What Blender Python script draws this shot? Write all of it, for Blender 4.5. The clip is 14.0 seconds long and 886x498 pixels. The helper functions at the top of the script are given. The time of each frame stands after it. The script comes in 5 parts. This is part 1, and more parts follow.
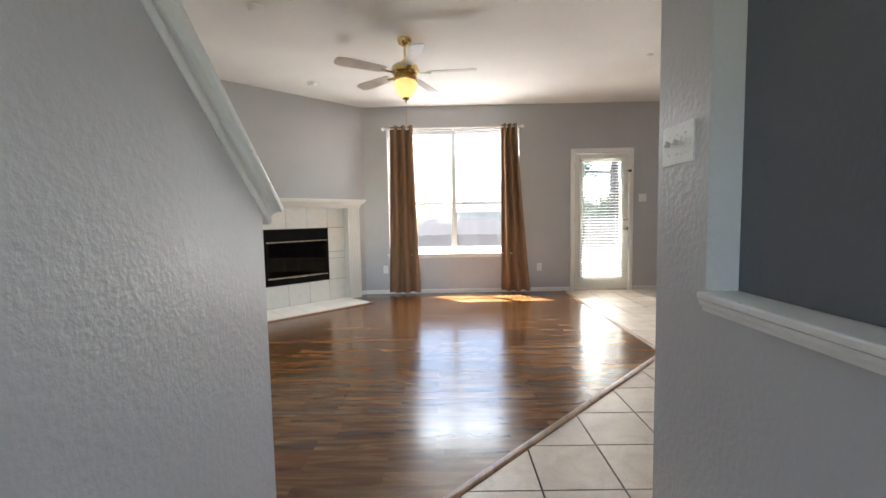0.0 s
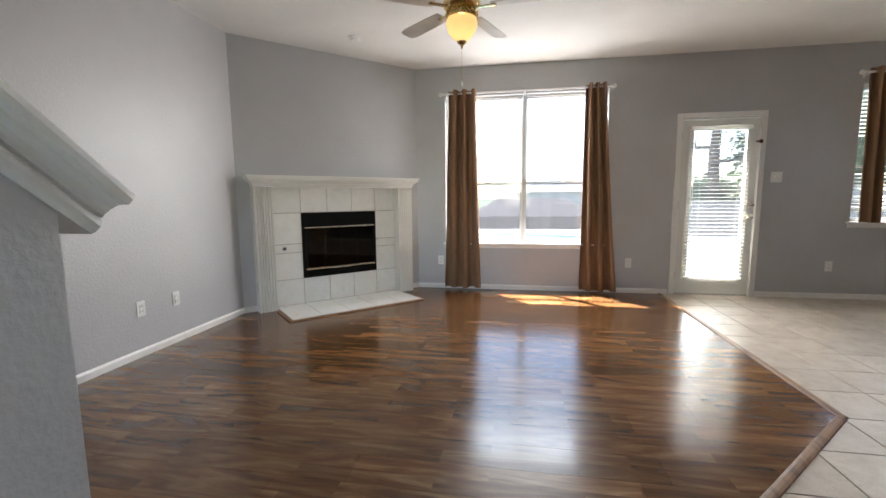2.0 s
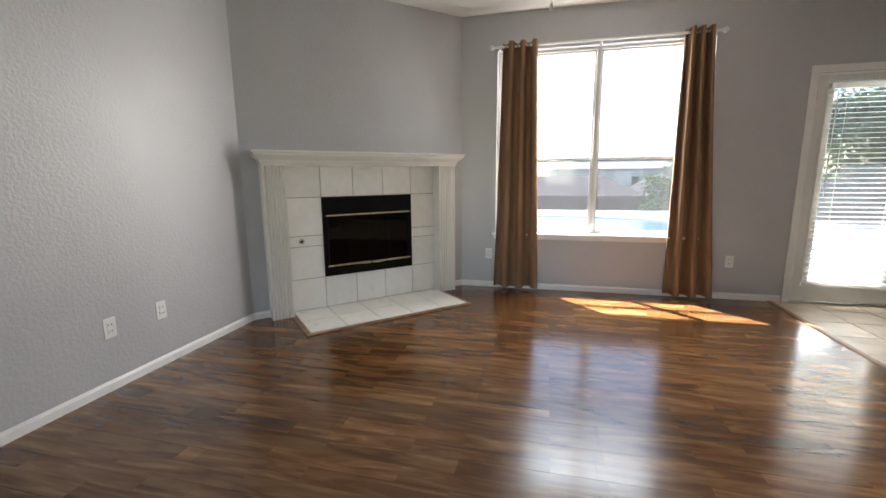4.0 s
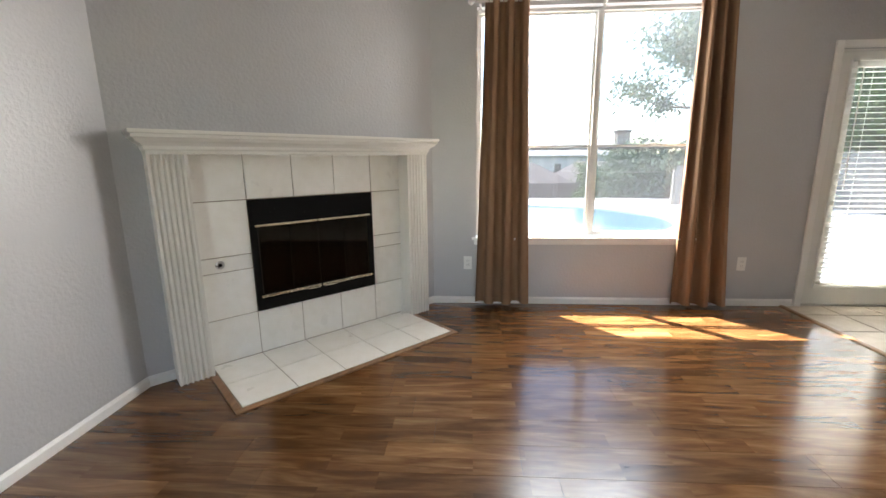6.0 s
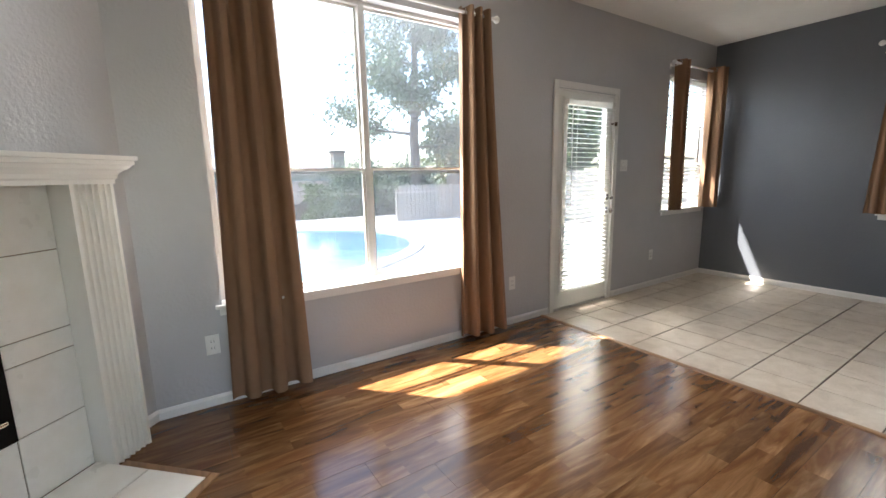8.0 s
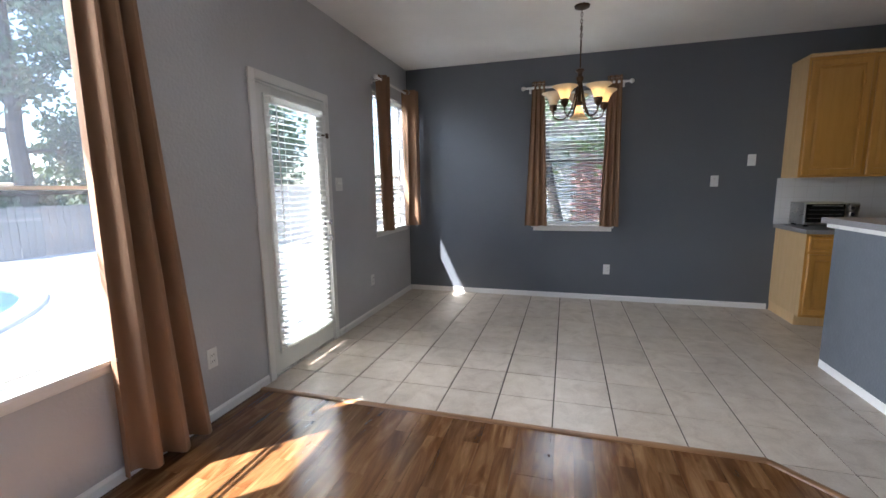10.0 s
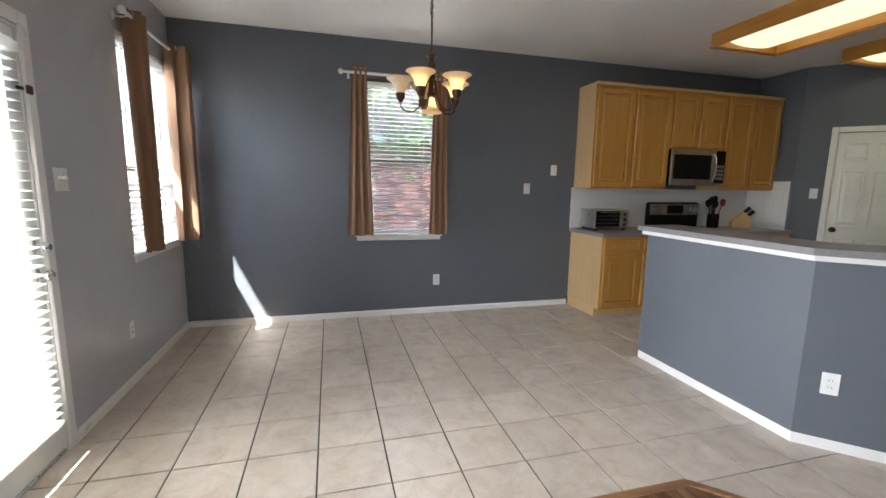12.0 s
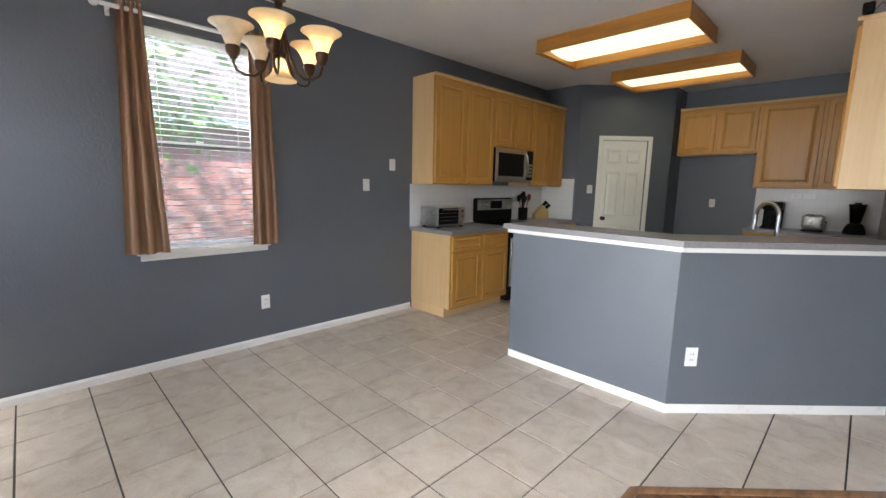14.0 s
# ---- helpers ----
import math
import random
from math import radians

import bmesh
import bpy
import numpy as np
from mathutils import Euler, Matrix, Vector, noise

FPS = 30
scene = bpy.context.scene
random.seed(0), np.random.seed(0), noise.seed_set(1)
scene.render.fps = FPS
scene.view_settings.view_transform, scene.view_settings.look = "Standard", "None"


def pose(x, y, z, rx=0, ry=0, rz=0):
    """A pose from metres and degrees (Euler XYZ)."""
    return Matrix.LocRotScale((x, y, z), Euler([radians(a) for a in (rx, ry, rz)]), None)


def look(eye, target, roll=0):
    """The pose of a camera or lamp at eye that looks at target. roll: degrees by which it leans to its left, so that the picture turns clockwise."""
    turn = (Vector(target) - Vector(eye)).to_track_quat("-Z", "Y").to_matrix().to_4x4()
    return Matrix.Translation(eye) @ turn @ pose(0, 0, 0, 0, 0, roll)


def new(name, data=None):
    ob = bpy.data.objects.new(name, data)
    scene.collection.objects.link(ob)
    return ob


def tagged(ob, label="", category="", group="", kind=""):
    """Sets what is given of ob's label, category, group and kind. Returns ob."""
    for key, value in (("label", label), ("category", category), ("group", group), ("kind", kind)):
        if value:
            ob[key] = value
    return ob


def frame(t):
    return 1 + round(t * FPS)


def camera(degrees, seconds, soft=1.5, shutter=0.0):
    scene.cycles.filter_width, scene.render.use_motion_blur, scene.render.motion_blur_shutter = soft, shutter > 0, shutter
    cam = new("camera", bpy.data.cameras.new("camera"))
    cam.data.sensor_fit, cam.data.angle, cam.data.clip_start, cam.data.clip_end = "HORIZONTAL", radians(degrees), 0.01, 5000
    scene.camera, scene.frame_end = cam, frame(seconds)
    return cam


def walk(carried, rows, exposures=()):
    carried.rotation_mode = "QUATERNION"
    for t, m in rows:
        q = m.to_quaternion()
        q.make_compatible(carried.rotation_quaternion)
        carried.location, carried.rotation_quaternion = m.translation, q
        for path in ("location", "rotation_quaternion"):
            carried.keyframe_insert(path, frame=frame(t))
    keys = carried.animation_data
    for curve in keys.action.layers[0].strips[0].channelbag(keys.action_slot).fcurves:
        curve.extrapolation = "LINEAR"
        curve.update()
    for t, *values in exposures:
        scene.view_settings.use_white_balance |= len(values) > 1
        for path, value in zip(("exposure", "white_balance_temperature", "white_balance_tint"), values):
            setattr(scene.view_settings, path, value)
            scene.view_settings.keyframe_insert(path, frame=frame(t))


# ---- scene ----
cam = camera(93.1, 14.0)
PATH = [
    (0, (0.075, 0.582, 1.137), (0.054, 2.576, 0.989), -1.1),
    (0.5, (0.089, 0.786, 1.156), (0.028, 2.778, 0.985), -1.1),
    (1, (0.135, 1.017, 1.163), (-0.012, 3.003, 0.982), -0.9),
    (1.5, (0.114, 1.272, 1.164), (-0.105, 3.249, 0.955), -0.6),
    (2, (0.101, 1.525, 1.177), (-0.24, 3.48, 0.936), -0.5),
    (2.5, (0.03, 1.775, 1.177), (-0.445, 3.699, 0.907), -0.1),
    (3, (-0.037, 1.997, 1.188), (-0.569, 3.901, 0.884), -0.1),
    (3.2, (-0.082, 2.085, 1.192), (-0.612, 3.99, 0.877), -0.2),
    (5.5, (-0.701, 3.035, 1.245), (-0.922, 4.983, 0.852), -0.5),
    (6, (-0.854, 3.289, 1.248), (-0.978, 5.243, 0.84), -0.6),
    (6.5, (-1.006, 3.531, 1.242), (-0.955, 5.49, 0.843), -0.8),
    (7, (-1.113, 3.769, 1.26), (-0.76, 5.701, 0.88), -1.3),
    (7.5, (-1.113, 4.011, 1.254), (-0.381, 5.838, 0.903), -1.5),
    (8, (-1.005, 4.243, 1.304), (0.076, 5.892, 0.963), -1.1),
    (8.5, (-0.852, 4.423, 1.306), (0.523, 5.841, 0.991), -0.9),
    (9, (-0.715, 4.633, 1.319), (0.906, 5.765, 1.017), -0.7),
    (9.2, (-0.655, 4.683, 1.324), (1.038, 5.705, 1.026), -0.8),
    (11.3, (0.068, 5.396, 1.36), (2.039, 5.231, 1.067), 0.4),
    (11.5, (0.154, 5.444, 1.353), (2.116, 5.185, 1.06), 0.6),
    (12, (0.385, 5.576, 1.375), (2.295, 5.06, 1.08), 0.9),
    (12.5, (0.599, 5.695, 1.38), (2.411, 4.899, 1.096), 1.4),
    (13, (0.812, 5.821, 1.388), (2.489, 4.768, 1.107), 1.3),
    (13.5, (1.018, 5.854, 1.38), (2.553, 4.605, 1.092), 1.1),
    (14, (1.226, 5.856, 1.387), (2.625, 4.459, 1.082), 1.2),
]
walk(cam, [(t, look(eye, target, roll)) for t, eye, target, roll in PATH],
     [(0, 5.25, 7200, 12), (1.5, 5.05, 7000, 11), (3, 4.75, 6950, 11), (5.5, 4.85, 7450, 11), (6.5, 5.0, 6950, 11), (7.5, 4.95, 6650, 11), (8.5, 4.72, 7300, 12), (9, 4.62, 6850, 13),
      (11.5, 5.05, 6000, 11), (12, 5.17, 6550, 12), (12.5, 5.33, 7000, 12), (13, 5.5, 6650, 12), (14, 5.45, 6550, 12)])

# ---- world, sun, exposure ----
SUN_WAY = Vector((0.45, -0.457, -1.0)).normalized()

world = bpy.data.worlds.new("sky")
scene.world = world
world.use_nodes = True
wn = world.node_tree
sky = wn.nodes.new("ShaderNodeTexSky")
sky.sky_type = "NISHITA"
sky.sun_disc = False
sky.sun_elevation = math.asin(-SUN_WAY.z)
sky.sun_rotation = math.atan2(-SUN_WAY.x, -SUN_WAY.y)
wn.links.new(sky.outputs[0], wn.nodes["Background"].inputs[0])
wn.nodes["Background"].inputs[1].default_value = 0.118

sun = new("sun", bpy.data.lights.new("sun", "SUN"))
sun.data.energy, sun.data.angle, sun.data.color = 1.6, radians(0.7), (1.0, 0.97, 0.94)
sun.matrix_world = look(-SUN_WAY * 40, (0, 0, 0))

# added fill lamps behind the walk's start, in made-up openings of the south wall
for nm, x0, x1, z0, z1, watts in (("hall_fill", -0.3, 0.55, 0.9, 2.2, 0.06), ("stair_fill", -2.2, -1.1, 0.9, 2.3, 0.75)):
    lamp = new(nm, bpy.data.lights.new(nm, "AREA"))
    lamp.data.shape, lamp.data.size, lamp.data.size_y = "RECTANGLE", x1 - x0, z1 - z0
    lamp.data.energy, lamp.data.color = watts, (0.95, 0.97, 1.0)
    lamp.matrix_world = look(((x0 + x1) / 2, -2.28, (z0 + z1) / 2), ((x0 + x1) / 2, 5.0, (z0 + z1) / 2))

# added area lamps outside the window and door openings strengthen the daylight; the door's aims upward
for nm, at, aim, w, watts in (("window_sky_fill", (0.185, 7.44, 2.62), (0.185, 0.0, 1.6), 1.8, 8.0), ("door_bounce_fill", (2.39, 7.5, 0.4), (2.8, 2.5, 2.75), 0.75, 3.8),
                              ("corner_sky_fill", (4.2, 7.44, 2.62), (3.4, 0.0, 1.5), 0.85, 5.0), ("side_sky_fill", (5.32, 4.875, 2.62), (-2.3, 4.6, 1.5), 0.85, 3.5)):
    lamp = new(nm, bpy.data.lights.new(nm, "AREA"))
    lamp.data.shape, lamp.data.size, lamp.data.size_y = "RECTANGLE", w, 0.6
    lamp.data.energy, lamp.data.color = watts, (0.93, 0.97, 1.0)
    lamp.matrix_world = look(at, aim)

# added lamp for sunlit patio bounce, at the foot of the large window's opening
lamp = new("sill_bounce_fill", bpy.data.lights.new("sill_bounce_fill", "AREA"))
lamp.data.shape, lamp.data.size, lamp.data.size_y = "RECTANGLE", 1.8, 0.36
lamp.data.energy, lamp.data.color = 2.5, (1.0, 0.98, 0.96)
lamp.matrix_world = look((0.185, 7.27, 0.42), (0.185, 4.2, 2.6))

# added unseen lamp for patio and side fence bounce, slanting through the large window
lamp = new("patio_bounce_fill", bpy.data.lights.new("patio_bounce_fill", "AREA"))
lamp.data.shape, lamp.data.size, lamp.data.size_y = "RECTANGLE", 1.1, 2.0
lamp.data.energy, lamp.data.color = 7.0, (0.95, 0.97, 1.0)
lamp.matrix_world = look((2.5, 8.6, 1.6), (-2.2, 3.8, 1.3))

# ---- helpers of this scene ----
def thing(name, at, label, category, group="", kind="", rz=0.0):
    ob = new(name)
    ob.empty_display_size = 0.1
    ob.matrix_basis = pose(*at, 0, 0, rz)
    return tagged(ob, label, category, group, kind)


def mesh_of(name, bm, material, smooth=False):
    bmesh.ops.recalc_face_normals(bm, faces=bm.faces)
    me = bpy.data.meshes.new(name)
    bm.to_mesh(me)
    bm.free()
    me.materials.append(material)
    if smooth:
        for p in me.polygons:
            p.use_smooth = True
        me.set_sharp_from_angle(angle=radians(38))
    return me


def part(name, bm, material, parent=None, label="", smooth=False):
    ob = new(name, mesh_of(name, bm, material, smooth))
    ob.parent = parent
    return tagged(ob, label)


def structure(name, bm, material, label, category, smooth=False):
    return tagged(part(name, bm, material, None, "", smooth), label, category, "", "structure")


def bm_new():
    return bmesh.new()


def box(bm, a, b, bevel=0.0, seg=1):
    """A box from corner a to corner b, edges bevelled."""
    made = bmesh.ops.create_cube(bm, size=1.0)["verts"]
    lo = [min(p, q) for p, q in zip(a, b)]
    hi = [max(p, q) for p, q in zip(a, b)]
    for v in made:
        v.co = Vector([l + (c + 0.5) * (h - l) for c, l, h in zip(v.co, lo, hi)])
    if bevel:
        edges = list({e for v in made for e in v.link_edges})
        bmesh.ops.bevel(bm, geom=edges, offset=bevel, segments=seg, affect="EDGES", profile=0.5)
    return bm


def boxed(a, b, bevel=0.0, seg=1):
    return box(bm_new(), a, b, bevel, seg)


def prism(bm, poly, z0, z1):
    """A flat polygon (x, y) raised from z0 to z1."""
    low = [bm.verts.new((x, y, z0)) for x, y in poly]
    top = [bm.verts.new((x, y, z1)) for x, y in poly]
    n = len(poly)
    bm.faces.new(top)
    bm.faces.new(low[::-1])
    for i in range(n):
        bm.faces.new((low[i], low[(i + 1) % n], top[(i + 1) % n], top[i]))
    return bm


def sweep(bm, profile, a, b, up=(0, 0, 1)):
    """A profile of (out, up) points carried straight from a to b; out lies to the right of the way."""
    a, b, up = Vector(a), Vector(b), Vector(up)
    way = (b - a).normalized()
    out = way.cross(up).normalized()
    up = out.cross(way)
    rows = [[bm.verts.new(p + out * o + up * u) for o, u in profile] for p in (a, b)]
    n = len(profile)
    for i in range(n):
        j = (i + 1) % n
        bm.faces.new((rows[0][i], rows[0][j], rows[1][j], rows[1][i]))
    bm.faces.new(rows[0][::-1])
    bm.faces.new(rows[1])
    return bm


def lathe(bm, profile, seg=24, at=(0, 0, 0)):
    """A profile of (radius, z) turned about z."""
    at = Vector(at)
    rings = []
    for r, z in profile:
        if r < 1e-5:
            rings.append([bm.verts.new(at + Vector((0, 0, z)))])
        else:
            rings.append([bm.verts.new(at + Vector((r * math.cos(2 * math.pi * k / seg), r * math.sin(2 * math.pi * k / seg), z))) for k in range(seg)])
    for p, q in zip(rings, rings[1:]):
        for k in range(seg):
            j = (k + 1) % seg
            if len(p) == 1 and len(q) == 1:
                continue
            if len(p) == 1:
                bm.faces.new((p[0], q[j], q[k]))
            elif len(q) == 1:
                bm.faces.new((p[k], p[j], q[0]))
            else:
                bm.faces.new((p[k], p[j], q[j], q[k]))
    return bm


def tube(bm, path, r, seg=8):
    """A round bar along a path of points; r may be one radius or one a point."""
    path = [Vector(p) for p in path]
    rad = r if isinstance(r, (list, tuple)) else [r] * len(path)
    rings = []
    side = None
    for i, p in enumerate(path):
        way = (path[min(i + 1, len(path) - 1)] - path[max(i - 1, 0)]).normalized()
        if side is None:
            side = way.orthogonal().normalized()
        side = (side - way * side.dot(way)).normalized()
        other = way.cross(side)
        rings.append([bm.verts.new(p + rad[i] * (side * math.cos(2 * math.pi * k / seg) + other * math.sin(2 * math.pi * k / seg))) for k in range(seg)])
    for p, q in zip(rings, rings[1:]):
        for k in range(seg):
            j = (k + 1) % seg
            bm.faces.new((p[k], p[j], q[j], q[k]))
    bm.faces.new(rings[0][::-1])
    bm.faces.new(rings[-1])
    return bm


def moved(bm, m):
    bmesh.ops.transform(bm, matrix=m, verts=bm.verts)
    return bm


def wall_boxes(bm, along, lo, hi, d0, d1, z0, z1, holes):
    """A straight wall along 'x' or 'y' from lo to hi, d0..d1 thick, with holes (lo, hi, z0, z1) in it."""
    def add(a0, a1, h0, h1):
        if a1 - a0 < 1e-4 or h1 - h0 < 1e-4:
            return
        if along == "x":
            box(bm, (a0, d0, h0), (a1, d1, h1))
        else:
            box(bm, (d0, a0, h0), (d1, a1, h1))
    spot = lo
    for a0, a1, h0, h1 in sorted(holes):
        add(spot, a0, z0, z1)
        add(a0, a1, z0, h0)
        add(a0, a1, h1, z1)
        spot = a1
    add(spot, hi, z0, z1)
    return bm


def clip_poly(poly, nx, ny, c):
    """The part of a polygon where nx * x + ny * y <= c."""
    out = []
    for i, p in enumerate(poly):
        q = poly[(i + 1) % len(poly)]
        dp, dq = nx * p[0] + ny * p[1] - c, nx * q[0] + ny * q[1] - c
        if dp <= 0:
            out.append(p)
        if dp * dq < 0:
            f = dp / (dp - dq)
            out.append((p[0] + f * (q[0] - p[0]), p[1] + f * (q[1] - p[1])))
    return out


# ---- materials ----
class Mat:
    """A node material with short names for the usual chains."""

    def __init__(self, name):
        self.m = bpy.data.materials.new(name)
        self.m.use_nodes = True
        self.t = self.m.node_tree
        self.b = self.t.nodes["Principled BSDF"]

    def node(self, kind, **values):
        n = self.t.nodes.new(kind)
        for k, v in values.items():
            n.inputs[k.replace("_", " ")].default_value = v
        return n

    def link(self, a, b):
        self.t.links.new(a, b)

    def pos(self, scale=(1, 1, 1), turn=0.0):
        g = self.t.nodes.new("ShaderNodeNewGeometry")
        mp = self.t.nodes.new("ShaderNodeMapping")
        mp.inputs["Scale"].default_value = scale
        mp.inputs["Rotation"].default_value = (0, 0, turn)
        self.link(g.outputs["Position"], mp.inputs["Vector"])
        return mp.outputs[0]

    def noise(self, scale, detail=3.0, rough=0.55, vector=None, distortion=0.0):
        n = self.node("ShaderNodeTexNoise", Scale=scale, Detail=detail, Roughness=rough, Distortion=distortion)
        self.link(vector or self.pos(), n.inputs["Vector"])
        return n.outputs["Fac"]

    def ramp(self, fac, stops):
        r = self.t.nodes.new("ShaderNodeValToRGB")
        e = r.color_ramp.elements
        while len(e) < len(stops):
            e.new(0.5)
        for el, (p, c) in zip(e, stops):
            el.position, el.color = p, (*c, 1) if len(c) == 3 else c
        self.link(fac, r.inputs[0])
        return r.outputs[0]

    def mix(self, fac, a, b, kind="MIX"):
        n = self.t.nodes.new("ShaderNodeMix")
        n.data_type, n.blend_type = "RGBA", kind
        for val, i in ((fac, 0), (a, 6), (b, 7)):
            if hasattr(val, "is_linked"):
                self.link(val, n.inputs[i])
            else:
                n.inputs[i].default_value = val if i == 0 else (*val, 1)
        return n.outputs[2]

    def random(self):
        return self.t.nodes.new("ShaderNodeObjectInfo").outputs["Random"]

    def color(self, c):
        if hasattr(c, "is_linked"):
            self.link(c, self.b.inputs["Base Color"])
        else:
            self.b.inputs["Base Color"].default_value = (*c, 1)

    def rough(self, lo, hi=None, fac=None):
        if hi is None:
            self.b.inputs["Roughness"].default_value = lo
        else:
            self.link(self.ramp(fac, [(0.3, (lo,) * 3), (0.7, (hi,) * 3)]), self.b.inputs["Roughness"])

    def bump(self, fac, strength, distance):
        n = self.node("ShaderNodeBump", Strength=strength, Distance=distance)
        self.link(fac, n.inputs["Height"])
        self.link(n.outputs[0], self.b.inputs["Normal"])

    def set(self, **values):
        for k, v in values.items():
            self.b.inputs[k.replace("_", " ")].default_value = v
        return self


def shade(c, f):
    return tuple(min(1.0, v * f) for v in c)


def paint(name, c, rough=0.5, peel=0.0, spread=0.05, scale=1.0):
    """Wall or wood paint: a slow uneven tone, fine scuffs and, with peel, sprayed drywall relief."""
    m = Mat(name)
    slow = m.noise(1.3 * scale, 4.0)
    m.color(m.ramp(slow, [(0.3, shade(c, 1 - spread)), (0.7, shade(c, 1 + spread))]))
    m.rough(rough - 0.06, rough + 0.08, m.noise(9.0 * scale, 4.0))
    if peel:
        m.bump(m.ramp(m.noise(52.0, 3.0, 0.5), [(0.3, (0,) * 3), (0.74, (1,) * 3)]), peel, 0.004)
    else:
        m.bump(m.noise(160.0, 2.0), 0.06, 0.001)
    return m.m


def metal(name, c, rough=0.25, wear=0.08):
    m = Mat(name).set(Metallic=1.0)
    n = m.noise(30.0, 4.0)
    m.color(m.ramp(n, [(0.3, shade(c, 0.85)), (0.7, c)]))
    m.rough(max(0.03, rough - wear), rough + wear, m.noise(55.0, 4.0))
    return m.m


def cabinet_wood(name, a, b, axis="z"):
    """Honey maple: long soft grain along the axis, with a little tone from piece to piece."""
    m = Mat(name)
    sc = {"z": (9, 9, 0.7), "x": (0.7, 9, 9), "y": (9, 0.7, 9)}[axis]
    g = m.noise(3.0, 6.0, 0.6, m.pos(sc), 0.6)
    col = m.ramp(g, [(0.3, a), (0.55, b), (0.8, shade(b, 1.06))])
    tone = m.ramp(m.random(), [(0.0, (0.93,) * 3), (1.0, (1.05,) * 3)])
    m.color(m.mix(1.0, col, tone, "MULTIPLY"))
    m.rough(0.28, 0.45, m.noise(14.0))
    m.bump(m.noise(6.0, 6.0, 0.6, m.pos(tuple(s * 3 for s in sc))), 0.03, 0.001)
    return m.m


WALL = paint("light_grey_wall_paint", (0.47, 0.47, 0.485), 0.37, 0.32)
WALL.node_tree.nodes["Principled BSDF"].inputs["Specular IOR Level"].default_value = 0.8
WALL_DARK = paint("slate_grey_wall_paint", (0.12, 0.133, 0.152), 0.42, 0.24)
CEIL = paint("white_ceiling_paint", (0.8, 0.79, 0.77), 0.75, 0.2)
TRIM = paint("white_trim_paint", (0.78, 0.77, 0.75), 0.32)
MANTEL = paint("cream_white_mantel_paint", (0.76, 0.74, 0.69), 0.35)
# cream DOOR_PAINT made paler: the fluorescent light on the pantry door put into colour
PANTRY_LIT_PAINT = paint("lit_cream_door_paint", (0.84, 0.83, 0.76), 0.35)
DOOR_PAINT = paint("cream_door_paint", (0.72, 0.72, 0.69), 0.35)
PLASTIC = paint("white_plastic", (0.8, 0.8, 0.78), 0.3, 0, 0.02, 6)
VINYL = paint("white_vinyl_frame", (0.62, 0.62, 0.6), 0.4, 0, 0.03, 3)


def laminate():
    m = Mat("walnut_brown_laminate")
    p = m.pos()
    strips = m.node("ShaderNodeTexBrick", Scale=1.0, Mortar_Size=0.0, Brick_Width=0.61, Row_Height=0.0955, Bias=0.0)
    strips.offset, strips.squash = 0.37, 1.0
    strips.inputs["Color1"].default_value, strips.inputs["Color2"].default_value = (0, 0, 0, 1), (1, 1, 1, 1)
    m.link(p, strips.inputs["Vector"])
    jump = m.node("ShaderNodeVectorMath")
    jump.operation = "MULTIPLY_ADD"
    m.link(strips.outputs["Color"], jump.inputs[0])
    jump.inputs[1].default_value = (37.0, 53.0, 0.0)
    m.link(m.pos((1.1, 8, 8)), jump.inputs[2])
    grain = m.noise(1.7, 6.0, 0.55, jump.outputs[0], 1.2)
    fine = m.noise(5.0, 5.0, 0.6, m.pos((3, 70, 70)), 0.3)
    col = m.ramp(grain, [(0.22, (0.066, 0.026, 0.01)), (0.42, (0.116, 0.049, 0.018)), (0.6, (0.198, 0.1, 0.042)), (0.8, (0.325, 0.193, 0.094))])
    tone = m.ramp(strips.outputs["Color"], [(0.0, (0.76, 0.73, 0.7)), (0.5, (1.0, 0.98, 0.95)), (1.0, (1.3, 1.27, 1.22))])
    col = m.mix(1.0, col, tone, "MULTIPLY")
    col = m.mix(1.0, col, m.ramp(m.random(), [(0.0, (0.84,) * 3), (1.0, (1.14,) * 3)]), "MULTIPLY")
    col = m.mix(0.35, col, m.ramp(fine, [(0.3, (0.45,) * 3), (0.6, (1.0,) * 3)]), "MULTIPLY")
    m.color(col)
    m.rough(0.15, 0.21, m.noise(2.2, 4.0))
    m.set(Specular_IOR_Level=0.72)
    m.bump(fine, 0.02, 0.0005)
    return m.m


def floor_tile():
    m = Mat("beige_ceramic_floor_tile")
    cloud = m.noise(7.0, 6.0, 0.62, None, 0.6)
    col = m.ramp(cloud, [(0.28, (0.43, 0.36, 0.285)), (0.5, (0.54, 0.465, 0.385)), (0.72, (0.61, 0.545, 0.465))])
    col = m.mix(1.0, col, m.ramp(m.random(), [(0.0, (0.93,) * 3), (1.0, (1.05,) * 3)]), "MULTIPLY")
    col = m.mix(0.25, col, m.ramp(m.noise(90.0, 3.0), [(0.35, (0.7,) * 3), (0.6, (1,) * 3)]), "MULTIPLY")
    m.color(col)
    m.rough(0.33, 0.4, m.noise(3.0, 3.0))
    m.bump(m.noise(14.0, 4.0), 0.05, 0.002)
    return m.m


def hearth_tile():
    m = Mat("cream_ceramic_hearth_tile")
    c = m.noise(11.0, 5.0, 0.6)
    col = m.ramp(c, [(0.3, (0.82, 0.8, 0.745)), (0.7, (0.88, 0.865, 0.82))])
    m.color(m.mix(1.0, col, m.ramp(m.random(), [(0.0, (0.95,) * 3), (1.0, (1.03,) * 3)]), "MULTIPLY"))
    m.rough(0.27, 0.33, m.noise(6.0))
    m.bump(m.noise(25.0), 0.05, 0.001)
    return m.m


